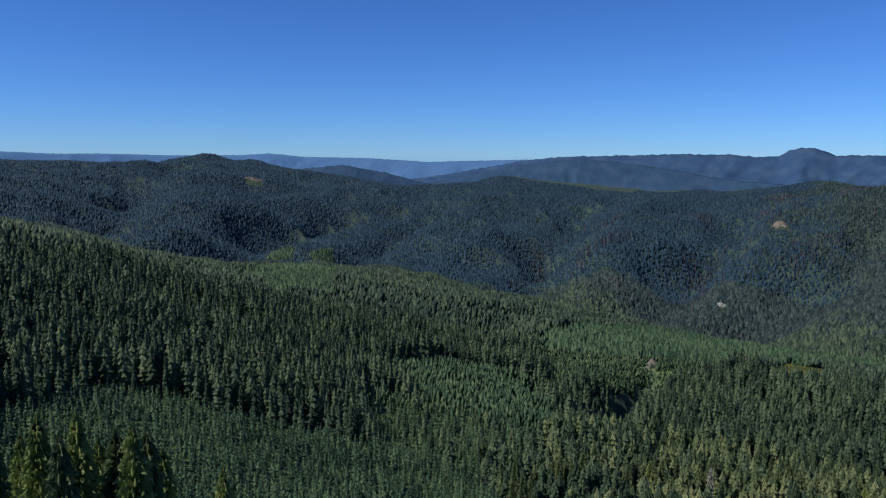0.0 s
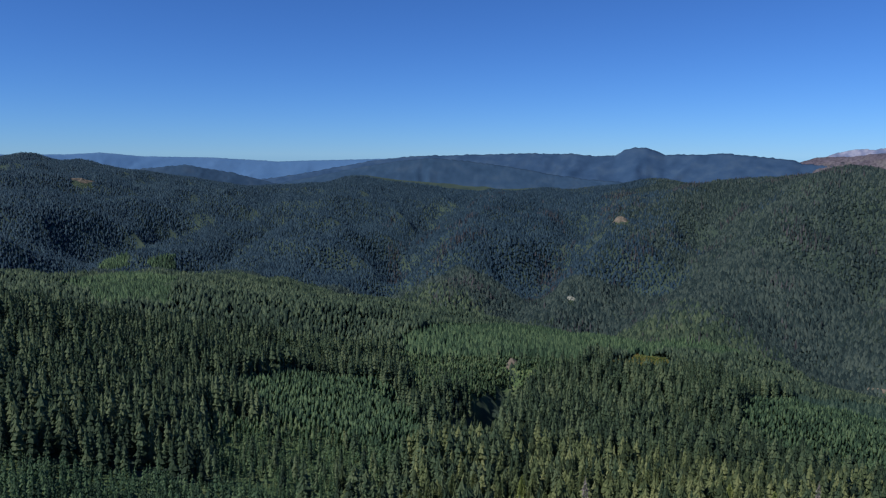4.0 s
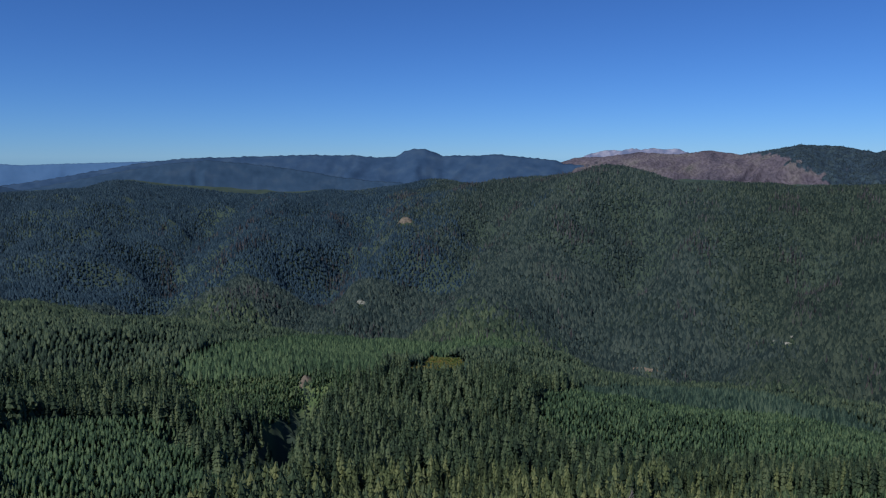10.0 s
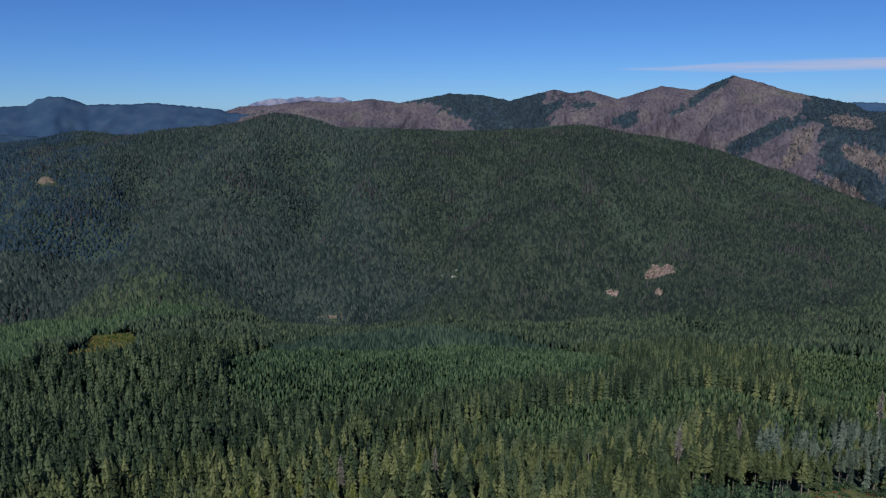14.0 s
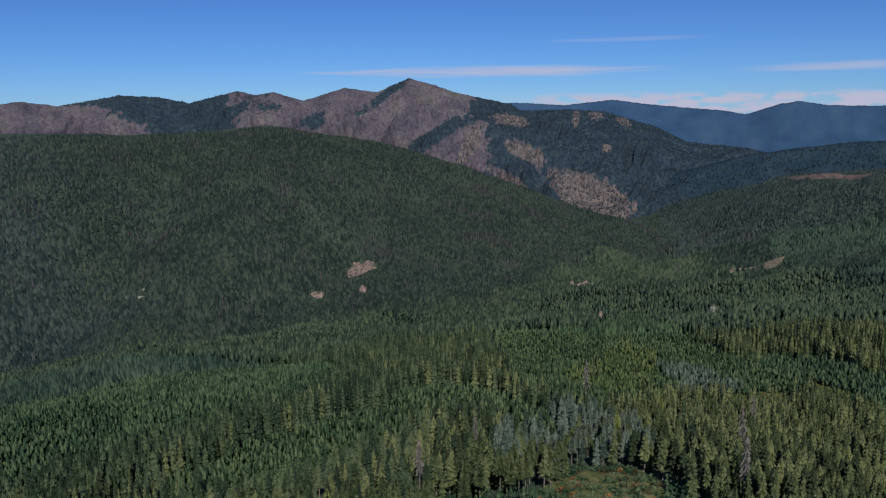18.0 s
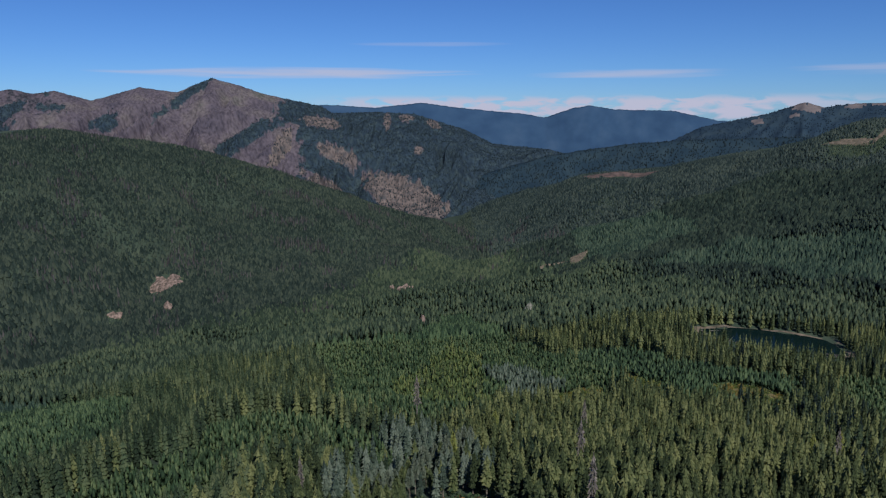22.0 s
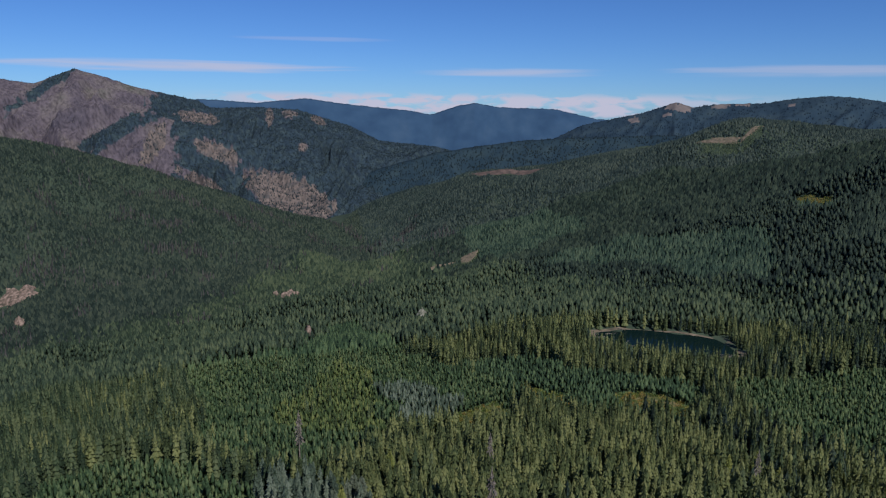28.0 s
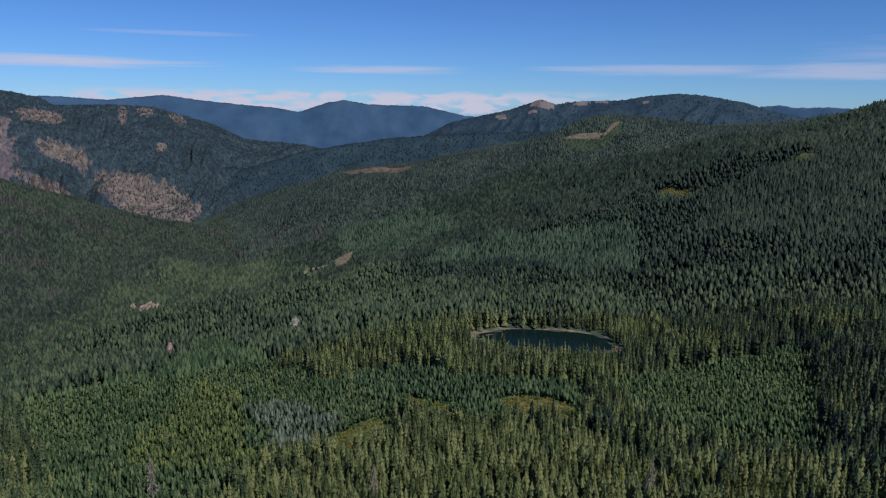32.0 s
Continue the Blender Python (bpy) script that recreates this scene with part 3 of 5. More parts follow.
EAST_FLANK = [(81.1, 0.6), (84.4, 0.2), (89.3, 0.2), (92.7, 0.2), (109, -1.0), (109, -12), (87.5, -12), (81.9, -5.4), (82.6, -3.6), (82.4, -1.6), (80.6, -0.7)]
TREE_BANDS = [NORTH_FLANK, EAST_FLANK, [(64.8, 0.8), (65.8, 0.3), (66.6, -0.5), (65.4, -0.4)], [(76.9, 2.4), (75.4, 1.9), (73.6, 0.5), (71.6, -0.8), (72.1, -1.0), (74.0, 0), (75.7, 1.3)],
              [(67.9, -1.0), (69.2, -0.4), (69.8, -1.4), (68.5, -2.1)], [(79.9, -0.8), (81.5, -1.2), (78.8, -2.8), (77.2, -3.9), (75.9, -3.2), (77.9, -2.0)]]
# tan patches: azimuth, elevation, half length, half width, slant
TAN_PATCHES = [(84.2, -1.2, 1.5, 0.42, -8), (81.0, -3.2, 1.6, 0.62, 58), (85.4, -3.7, 2.0, 0.62, -22), (90.5, -7.0, 3.6, 1.35, -22), (84.0, -5.8, 1.9, 0.45, -28), (90.7, -0.9, 0.6, 0.25, 0), (92.8, -1.4, 0.6, 0.3, -20), (91.6, -3.4, 0.4, 0.3, 0), (89.2, -1.2, 0.3, 0.7, 0)]


def burnt_pick(A, V, s, d, gully, E):
    """0 burnt brown, 1 dark trees, 2 tan, 3 dark gullies and spots."""
    n, fine = waves(s + 0.6 * d, d, 150, 31, 3), waves(s, d, 52, 33, 3)
    a, e = A + 0.55 * n + 0.3 * fine, E + 0.25 * n + 0.16 * fine
    out = np.where((gully + 0.4 * fine < -0.7) | (fine > 1.1), 3, 0)
    for ring in TREE_BANDS:
        out = np.where(inside(a.ravel(), e.ravel(), ring).reshape(A.shape), 1, out)
    out = np.where((out == 1) & (A < 66) & (fine < -0.95), 2, out)
    for ca, ce, wa, we, slant in TAN_PATCHES:
        c, q = math.cos(radians(slant)), math.sin(radians(slant))
        u, v = (A - ca) * c + (E - ce) * q, (E - ce) * c - (A - ca) * q
        spot = np.hypot(u / wa, v / we) + 0.2 * fine + 0.15 * n
        out = np.where(spot < 1.0, np.where(fine > 0.9, 1, 2), out)
    return out


def cliff_pick(A, V, s, d, gully, E):
    """Pale cliffs under the peaks: azimuth, elevation, half width, half height."""
    n = waves(s, d * 2, 120, 51, 4)
    out = np.zeros_like(A, dtype=int)
    for ca, ce, wa, we in ((120.6, -0.15, 0.9, 0.34), (119.8, -0.75, 0.35, 0.2), (123.5, -0.05, 0.55, 0.25), (125.0, 0.05, 0.4, 0.2), (117.4, -1.15, 0.4, 0.2), (128.2, 0.1, 0.25, 0.12)):
        out = np.where(np.hypot((A - ca) / wa, (E - ce) / we) + 0.35 * n < 1.0, 1, out)
    return out


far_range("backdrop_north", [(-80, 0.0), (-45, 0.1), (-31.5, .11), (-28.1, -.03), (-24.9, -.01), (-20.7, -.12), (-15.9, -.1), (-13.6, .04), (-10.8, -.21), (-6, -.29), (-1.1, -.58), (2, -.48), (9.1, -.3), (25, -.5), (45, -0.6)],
          4650, 500, -150, [BLUE_FAR], "haze-tinted blue far mountain range", 0.15, 2, (0, 0, 150), None, 2.0)
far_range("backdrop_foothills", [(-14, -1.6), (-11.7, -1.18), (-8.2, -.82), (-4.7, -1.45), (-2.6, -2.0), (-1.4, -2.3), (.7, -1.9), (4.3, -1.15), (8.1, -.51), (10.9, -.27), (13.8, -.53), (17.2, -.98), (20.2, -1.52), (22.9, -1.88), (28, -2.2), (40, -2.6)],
          4000, 350, -180, [BLUE_DARK], "haze-tinted dark blue forested foothills", 0.12, 14, (8, 60, 149), None, 4.0)
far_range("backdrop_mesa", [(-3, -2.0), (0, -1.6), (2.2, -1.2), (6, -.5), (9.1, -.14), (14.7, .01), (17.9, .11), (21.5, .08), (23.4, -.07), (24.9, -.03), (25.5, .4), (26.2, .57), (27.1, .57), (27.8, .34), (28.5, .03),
                            (31.4, .08), (32.7, .15), (37.1, -.29), (37.8, -.56), (42, -.8), (50, -1.0), (56, -1.3)], 4350, 600, -180, [BLUE_MID], "haze-tinted blue-green forested range with a flat-topped peak", 0.14, 4, (0, 0, 150), None, 4.0)
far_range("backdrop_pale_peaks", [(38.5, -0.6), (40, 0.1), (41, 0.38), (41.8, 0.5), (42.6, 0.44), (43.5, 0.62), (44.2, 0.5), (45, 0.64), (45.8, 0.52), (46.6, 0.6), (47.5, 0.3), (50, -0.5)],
          4880, 150, 0, [PALE_PEAKS], "pale haze-tinted snow-streaked peaks far behind", 0.2, 23, (9, 70, 148), None, 4.0)
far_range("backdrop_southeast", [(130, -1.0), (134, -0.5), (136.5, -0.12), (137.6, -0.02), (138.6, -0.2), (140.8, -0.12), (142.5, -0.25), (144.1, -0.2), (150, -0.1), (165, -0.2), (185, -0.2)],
          4800, 300, -200, [BLUE_VALLEY], "haze-tinted blue far mountains beyond the eastern range", 0.06, 24, (174, 115, 136), None, 4.0)
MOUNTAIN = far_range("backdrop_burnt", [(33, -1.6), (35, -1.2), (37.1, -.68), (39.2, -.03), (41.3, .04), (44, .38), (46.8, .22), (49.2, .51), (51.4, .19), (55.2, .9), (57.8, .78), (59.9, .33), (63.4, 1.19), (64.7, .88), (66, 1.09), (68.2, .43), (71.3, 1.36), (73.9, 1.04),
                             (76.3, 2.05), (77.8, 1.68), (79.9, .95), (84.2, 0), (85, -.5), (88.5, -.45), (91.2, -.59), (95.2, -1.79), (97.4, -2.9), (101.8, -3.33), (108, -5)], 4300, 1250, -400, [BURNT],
          "burnt brown mountain with grey slopes and haze-tinted dark tree patches", 0.30, 7, (50, 115, 144), burnt_pick, 3.0, 0.07, 80)
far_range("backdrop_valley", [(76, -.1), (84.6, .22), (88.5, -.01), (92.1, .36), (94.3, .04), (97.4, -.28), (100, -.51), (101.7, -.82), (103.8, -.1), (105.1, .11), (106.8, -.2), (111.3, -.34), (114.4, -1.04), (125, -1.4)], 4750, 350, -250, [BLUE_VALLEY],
          "haze-tinted blue far mountains under a bank of cloud", 0.05, 9, (91, 129, 137))
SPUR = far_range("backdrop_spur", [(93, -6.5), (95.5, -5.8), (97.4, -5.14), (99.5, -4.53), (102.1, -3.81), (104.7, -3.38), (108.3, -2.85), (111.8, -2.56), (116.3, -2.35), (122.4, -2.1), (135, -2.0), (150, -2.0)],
          3550, 500, -420, [VALLEY_SPUR], "haze-tinted dark blue forested spur in the far valley", 0.1, 17, (174, 115, 136))
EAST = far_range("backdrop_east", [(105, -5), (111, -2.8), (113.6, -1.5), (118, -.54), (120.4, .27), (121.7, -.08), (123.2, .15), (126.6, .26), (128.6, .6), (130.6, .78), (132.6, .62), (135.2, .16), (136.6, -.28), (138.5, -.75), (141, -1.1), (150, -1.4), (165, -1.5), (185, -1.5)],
          3900, 900, -300, [EAST_SLOPE, CLIFF], "haze-tinted dark blue-green range with pale cliffs", 0.18, 11, (174, 115, 136), cliff_pick, 3.0, 0.11, 40)


# ---- forest ----
def conifer(tiers, sides, seed, star=0.25, base=0.08, point=1.0):
    """A crown of height 1 and radius 1 as one closed skin: whorls of drooping boughs, one above another."""
    rng = np.random.RandomState(seed)
    rings, lo = [], base
    for t in range(tiers):
        f = t / tiers
        wide = (1 - f) ** point * rng.uniform(0.85, 1.1)
        z0 = base + (1 - base) * f
        z1 = base + (1 - base) * (f + 0.75 / tiers)
        rings.append((wide, z0))
        if tiers > 1 and t < tiers - 1:
            rings.append((wide * 0.5, z1))
    v, turn = [], 0.0
    for n, (w, z) in enumerate(rings):
        for s in range(sides):
            a = 6.2832 * s / sides + (n % 2) * 3.1416 / sides
            k = w * (1 + rng.uniform(-star, star))
            v.append((k * math.cos(a), k * math.sin(a), z + rng.uniform(-0.3, 0.3) * star / tiers))
    v.append((0, 0, 1.0))
    f = []
    for n in range(len(rings) - 1):
        for s in range(sides):
            a, b, c, d = n * sides + s, n * sides + (s + 1) % sides, (n + 1) * sides + s, (n + 1) * sides + (s + 1) % sides
            f += [(a, b, d), (a, d, c)]
    m = (len(rings) - 1) * sides
    f += [(m + s, m + (s + 1) % sides, len(v) - 1) for s in range(sides)]
    return np.array(v), np.array(f)


def forest(name, x, y, high, wide, shapes, mat, label, seed, sink=0.5, smooth=False):
    """Many trees as one mesh; each is a skin of its own."""
    if not len(x):
        return None
    rng = np.random.RandomState(seed)
    z = on_ground(x, y) - sink
    which, turn = rng.randint(len(shapes), size=len(x)), rng.uniform(0, 6.283, len(x))
    V, F, T, at = [], [], [], 0
    for k, (v, f) in enumerate(shapes):
        i = np.where(which == k)[0]
        if not len(i):
            continue
        c, s = np.cos(turn[i])[:, None], np.sin(turn[i])[:, None]
        px = (v[None, :, 0] * c - v[None, :, 1] * s) * wide[i][:, None] + x[i][:, None]
        py = (v[None, :, 0] * s + v[None, :, 1] * c) * wide[i][:, None] + y[i][:, None]
        pz = v[None, :, 2] * high[i][:, None] + z[i][:, None]
        V.append(np.stack([px, py, pz], -1).reshape(-1, 3))
        F.append((f[None] + (np.arange(len(i)) * len(v))[:, None, None] + at).reshape(-1, 3))
        at += len(i) * len(v)
        T.append(np.repeat(rng.rand(len(i)), len(v)))
    me = mesh_from(name, np.concatenate(V), np.concatenate(F), mat, smooth)
    give_tone(me, np.concatenate(T))
    return tagged(new(name, me), label, "trees", kind="stuff")


def scatter(r0, r1, a0, a1, step, seed):
    """Places on a shaken grid, between two distances and two azimuths from the centre."""
    rng = np.random.RandomState(seed)
    g = np.arange(-r1, r1, step)
    x, y = np.meshgrid(g, g)
    x, y = x.ravel(), y.ravel()
    r, a = np.hypot(x, y), np.degrees(np.arctan2(x, y))
    keep = (r > r0) & (r < r1) & (a > a0) & (a < a1)
    x, y = x[keep], y[keep]
    return (x + rng.uniform(-.45, .45, len(x)) * step + CENTRE[0], y + rng.uniform(-.45, .45, len(x)) * step + CENTRE[1])


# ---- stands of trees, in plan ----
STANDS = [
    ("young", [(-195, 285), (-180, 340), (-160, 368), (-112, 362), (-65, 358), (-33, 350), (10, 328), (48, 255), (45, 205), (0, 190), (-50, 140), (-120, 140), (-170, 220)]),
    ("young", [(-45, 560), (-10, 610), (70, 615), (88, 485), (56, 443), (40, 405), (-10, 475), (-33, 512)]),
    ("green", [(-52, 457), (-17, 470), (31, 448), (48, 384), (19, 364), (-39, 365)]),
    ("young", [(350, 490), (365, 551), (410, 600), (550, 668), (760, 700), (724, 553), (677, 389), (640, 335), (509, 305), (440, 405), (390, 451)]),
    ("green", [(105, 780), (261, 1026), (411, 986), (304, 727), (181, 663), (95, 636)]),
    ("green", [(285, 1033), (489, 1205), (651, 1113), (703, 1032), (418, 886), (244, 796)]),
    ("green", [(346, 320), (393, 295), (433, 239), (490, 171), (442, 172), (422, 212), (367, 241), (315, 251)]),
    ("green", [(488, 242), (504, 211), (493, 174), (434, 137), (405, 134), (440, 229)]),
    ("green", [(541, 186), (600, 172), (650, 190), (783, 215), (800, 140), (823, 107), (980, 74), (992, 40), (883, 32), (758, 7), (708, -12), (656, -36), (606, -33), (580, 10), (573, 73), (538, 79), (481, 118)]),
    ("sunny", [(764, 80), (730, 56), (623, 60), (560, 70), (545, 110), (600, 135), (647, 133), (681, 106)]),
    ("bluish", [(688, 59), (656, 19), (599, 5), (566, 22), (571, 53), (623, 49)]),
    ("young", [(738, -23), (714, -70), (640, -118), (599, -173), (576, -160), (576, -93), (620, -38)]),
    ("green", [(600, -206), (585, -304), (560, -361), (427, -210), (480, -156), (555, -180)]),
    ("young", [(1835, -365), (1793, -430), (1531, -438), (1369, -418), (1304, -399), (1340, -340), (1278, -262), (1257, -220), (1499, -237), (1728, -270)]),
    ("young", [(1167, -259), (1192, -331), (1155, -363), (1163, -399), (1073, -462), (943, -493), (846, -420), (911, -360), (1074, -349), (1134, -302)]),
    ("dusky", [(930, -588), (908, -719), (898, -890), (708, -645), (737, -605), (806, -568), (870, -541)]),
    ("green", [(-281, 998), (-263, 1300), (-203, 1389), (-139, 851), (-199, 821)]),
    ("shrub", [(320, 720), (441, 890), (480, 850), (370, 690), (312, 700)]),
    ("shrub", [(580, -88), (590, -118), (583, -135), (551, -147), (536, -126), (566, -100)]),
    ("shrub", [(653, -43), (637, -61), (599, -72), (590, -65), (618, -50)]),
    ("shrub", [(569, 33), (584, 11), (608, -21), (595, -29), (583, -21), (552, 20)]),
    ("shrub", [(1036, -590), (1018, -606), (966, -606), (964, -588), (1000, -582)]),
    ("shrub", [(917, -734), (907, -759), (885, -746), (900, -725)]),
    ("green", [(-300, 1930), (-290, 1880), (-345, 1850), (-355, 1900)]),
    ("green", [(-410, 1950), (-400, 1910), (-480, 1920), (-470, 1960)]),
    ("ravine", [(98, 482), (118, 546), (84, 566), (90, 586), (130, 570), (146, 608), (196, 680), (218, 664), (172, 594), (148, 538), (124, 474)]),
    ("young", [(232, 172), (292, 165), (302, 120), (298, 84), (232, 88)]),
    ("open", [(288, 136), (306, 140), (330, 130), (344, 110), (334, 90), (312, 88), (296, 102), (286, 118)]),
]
# bare places: name, material, x, y, half length, half width, turn
BARE = [
    ("rock_scar", ROCK, 1555, 600, 46, 33, 18, "pinkish bare rock scar on the forested slope"),
    ("rock_scar", ROCK, 1390, 643, 13, 14, 20, "small reddish-brown rock scar on the forested slope"),
    ("rock_scar", ROCK, 1366, 540, 8, 28, -60, "narrow bare gully below the rock scar"),
    ("rock_outcrop", PALE_ROCK, 1184, 922, 11, 6, 140, "pale lichened rocks among the firs"),
    ("rock_outcrop", PALE_ROCK, 1200, 900, 8, 6, 130, "pale lichened rocks among the firs"),
    ("rock_outcrop", PALE_ROCK, 1160, 932, 8, 5, 150, "pale lichened rocks among the firs"),
    ("rock_outcrop", PALE_ROCK, 1172, 892, 9, 5, 120, "pale lichened rocks among the firs"),
    ("earth_slide", ROCK, 1372, 114, 12, 22, 0, "orange-tan earth slide at the valley's lip"),
    ("earth_slide", ROCK, 1385, 142, 7, 8, 0, "small orange slip beside the earth slide"),
    ("earth_slide", ROCK, 950, 99, 18, 6, 5, "small tan earth slide beside young firs"),
    ("rock_outcrop", PALE_ROCK, 960, -36, 9, 7, 100, "pale rocks at the edge of the old firs"),
    ("log_landing", DIRT, 1440, -220, 24, 15, -60, "tan cleared landing on the forested slope"),
    ("forest_road", DIRT, 1425, -168, 52, 4, 105, "pale track that leads to the landing"),
    ("bare_slope", DIRT, 870, 1842, 22, 20, 30, "pale bare patch high on the hill"),
    ("rock_outcrop", PALE_ROCK, 591, 1492, 6, 13, 30, "grey rock face among dark firs"),
    ("road_cut", DIRT, 214, 715, 10, 6, 50, "tan road cut at the ravine's head"),
    ("forest_road", DIRT, 951, 992, 40, 4, 130, "strip of pale forest road among firs"),
    ("hill_cut", DIRT, 1895, -1043, 62, 9, 45, "tan cut across the knoll's side"),
    ("hill_cut", DIRT, 1864, -1114, 8, 36, 10, "tan track that climbs the knoll"),
    ("bare_slope", DIRT, -703, 2667, 36, 14, 15, "rusty bare patch on the far northern hill"),
    ("cleared_slope", RED_SLOPE, 2610, -706, 165, 48, 62, "reddish cleared slope on the far spur"),
]


def bare_at(x, y, grow=1.0, steps=(0, 12, 24, 36)):
    """Bare places, and a strip before each of them where only low growth stands."""
    hit = np.zeros(len(x), bool)
    r = np.hypot(x - CENTRE[0], y - CENTRE[1])
    for step in steps:
        sx, sy = x + step * (x - CENTRE[0]) / r, y + step * (y - CENTRE[1]) / r
        for _, _, bx, by, a, b, turn, _ in BARE:
            c, s = math.cos(radians(turn)), math.sin(radians(turn))
            u, v = (sx - bx) * c + (sy - by) * s, (sy - by) * c - (sx - bx) * s
            hit |= np.hypot(u / a, v / b) < grow * (1 if step == 0 else 0.85)
    return hit


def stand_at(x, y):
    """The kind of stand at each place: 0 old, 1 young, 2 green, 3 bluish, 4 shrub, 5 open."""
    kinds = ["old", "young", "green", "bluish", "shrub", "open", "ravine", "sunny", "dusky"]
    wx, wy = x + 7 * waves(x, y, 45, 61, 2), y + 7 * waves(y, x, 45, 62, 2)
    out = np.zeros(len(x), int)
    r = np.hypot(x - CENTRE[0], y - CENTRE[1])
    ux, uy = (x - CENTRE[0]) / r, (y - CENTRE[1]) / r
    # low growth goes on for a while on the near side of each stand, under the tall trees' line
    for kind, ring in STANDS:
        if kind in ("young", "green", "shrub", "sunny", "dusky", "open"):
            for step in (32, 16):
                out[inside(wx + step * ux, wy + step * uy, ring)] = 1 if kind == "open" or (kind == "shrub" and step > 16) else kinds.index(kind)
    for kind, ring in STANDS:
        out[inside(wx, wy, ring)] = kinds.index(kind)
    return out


def lake_view(x, y):
    """Places clear of the lake and of the low growth on its north-west side."""
    out = lake_edge(x, y) > 1.1
    for step in (9, 17, 25, 32):
        out &= lake_edge(x + 0.85 * step, y - 0.52 * step) > 1.05
    return out


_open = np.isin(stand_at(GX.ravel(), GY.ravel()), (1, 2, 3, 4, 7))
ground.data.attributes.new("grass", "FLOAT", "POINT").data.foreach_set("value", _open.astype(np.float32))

# how far out and how high the slopes show from the middle of the flight
_tilt = (GZ + 14 - 142) / np.maximum(_R, 1)
_tilt[_R < 450] = -9
HORIZON = np.concatenate([np.full((1, len(_aa)), -9.0), np.maximum.accumulate(_tilt, 0)[:-1]])


def shows(x, y, lean=0.03):
    """Slopes that face the valley and the benches; the far sides of the hills come out False."""
    r, a = np.hypot(x - CENTRE[0], y - CENTRE[1]), np.arctan2(x - CENTRE[0], y - CENTRE[1]) % (2 * math.pi)
    i = np.clip(np.searchsorted(_rr, r), 0, len(_rr) - 1)
    j = np.round(a / (2 * math.pi) * len(_aa)).astype(int) % len(_aa)
    return (GZ[i, j] + 16 - 142) / np.maximum(r, 1) > HORIZON[i, j] - lean


# ---- tree shapes ----
def bough_crown(whorls, per, seed, low=0.25, droop=0.10, fat=0.62, full=0.9):
    """A crown of height 1 and radius 1 made of separate drooping boughs in whorls, thinner towards the top."""
    rng = np.random.RandomState(seed)
    V, F = [], []

    def tri(*p):
        F.append((len(V), len(V) + 1, len(V) + 2))
        V.extend(p)

    for w in range(whorls):
        f = (w + rng.uniform(-.3, .3)) / whorls
        z = low + (1 - low) * min(max(f, 0), 0.97)
        reach = (1 - max(f, 0)) ** full * rng.uniform(0.75, 1.1) * (0.62 if w == 0 else 1) + 0.05
        for b in range(per):
            a = 6.2832 * (b + 0.5 * (w % 2) + rng.uniform(-.22, .22)) / per
            k = reach * rng.uniform(0.72, 1.12)
            c, s, h = math.cos(a), math.sin(a), fat * k * rng.uniform(0.8, 1.2)
            dz = droop * (0.4 + k)
            m = 0.55 * k
            tip = (c * k, s * k, z - dz)
            root = (0, 0, z + 0.035)
            for side in (-1, 1):
                V0 = len(V)
                V.extend([root, (c * m - side * s * h, s * m + side * c * h, z - dz * 0.95), tip])
                F.append((V0, V0 + 1, V0 + 2) if side < 0 else (V0, V0 + 2, V0 + 1))
    for b in range(3):
        a, a2 = 2.094 * b, 2.094 * (b + 1)
        tri((0.22 * math.cos(a), 0.22 * math.sin(a), 0.9), (0.22 * math.cos(a2), 0.22 * math.sin(a2), 0.9), (0, 0, 1.02))
    return np.array(V), np.array(F)


def stem(sides=5, top=0.9):
    """A tapered trunk of height 1 and foot radius 1."""
    v = [(r * math.cos(6.2832 * s / sides), r * math.sin(6.2832 * s / sides), z) for r, z in ((1.0, 0.0), (0.72, 0.35 * top), (0.22, top)) for s in range(sides)]
    f = []
    for n in range(2):
        for s in range(sides):
            a, b = n * sides + s, n * sides + (s + 1) % sides
            f += [(a, b, b + sides), (a, b + sides, a + sides)]
    return np.array(v), np.array(f)


NEAR_OLD = [bough_crown(13, 5, q, low=(0.18, 0.26, 0.34, 0.45)[q % 4], droop=0.09, fat=0.34, full=(0.32, 0.42, 0.58)[q % 3]) for q in range(9)]
NEXT_OLD = [bough_crown(9, 4, 20 + q, low=0.2, droop=0.12, fat=0.5, full=(0.32, 0.42, 0.58)[q % 3]) for q in range(9)]
NEAR_YOUNG = [bough_crown(5, 3, 40 + q, low=0.06, droop=0.14, fat=0.6, full=(0.6, 0.75)[q % 2]) for q in range(8)]
NEXT_YOUNG = [conifer(2, 3, 50 + q, 0.35, 0.03, 0.65) for q in range(8)]
THIRD_OLD = [bough_crown(7, 3, 30 + q, low=0.2, droop=0.14, fat=0.65, full=(0.32, 0.42, 0.58)[q % 3]) for q in range(9)]
MID_OLD = [conifer(2, 3, 60 + q, 0.38, 0.12, 0.45) for q in range(8)]
MID_YOUNG = [conifer(1, 4, 80 + q, 0.3, 0.03, 1.0) for q in range(6)]
FAR_OLD = [conifer(1, 3, 100 + q, 0.35, 0.06, 0.8) for q in range(8)]

# ---- the trees that stand nearest to the flight, one by one ----
rng = np.random.RandomState(11)
_west, _east = scatter(130, 720, -50, 36, 5.8, 21), scatter(130, 720, 36, 150, 4.7, 29)
ox, oy = np.concatenate([_west[0], _east[0]]), np.concatenate([_west[1], _east[1]])
slim = np.arange(len(ox)) >= len(_west[0])
ok = stand_at(ox, oy)
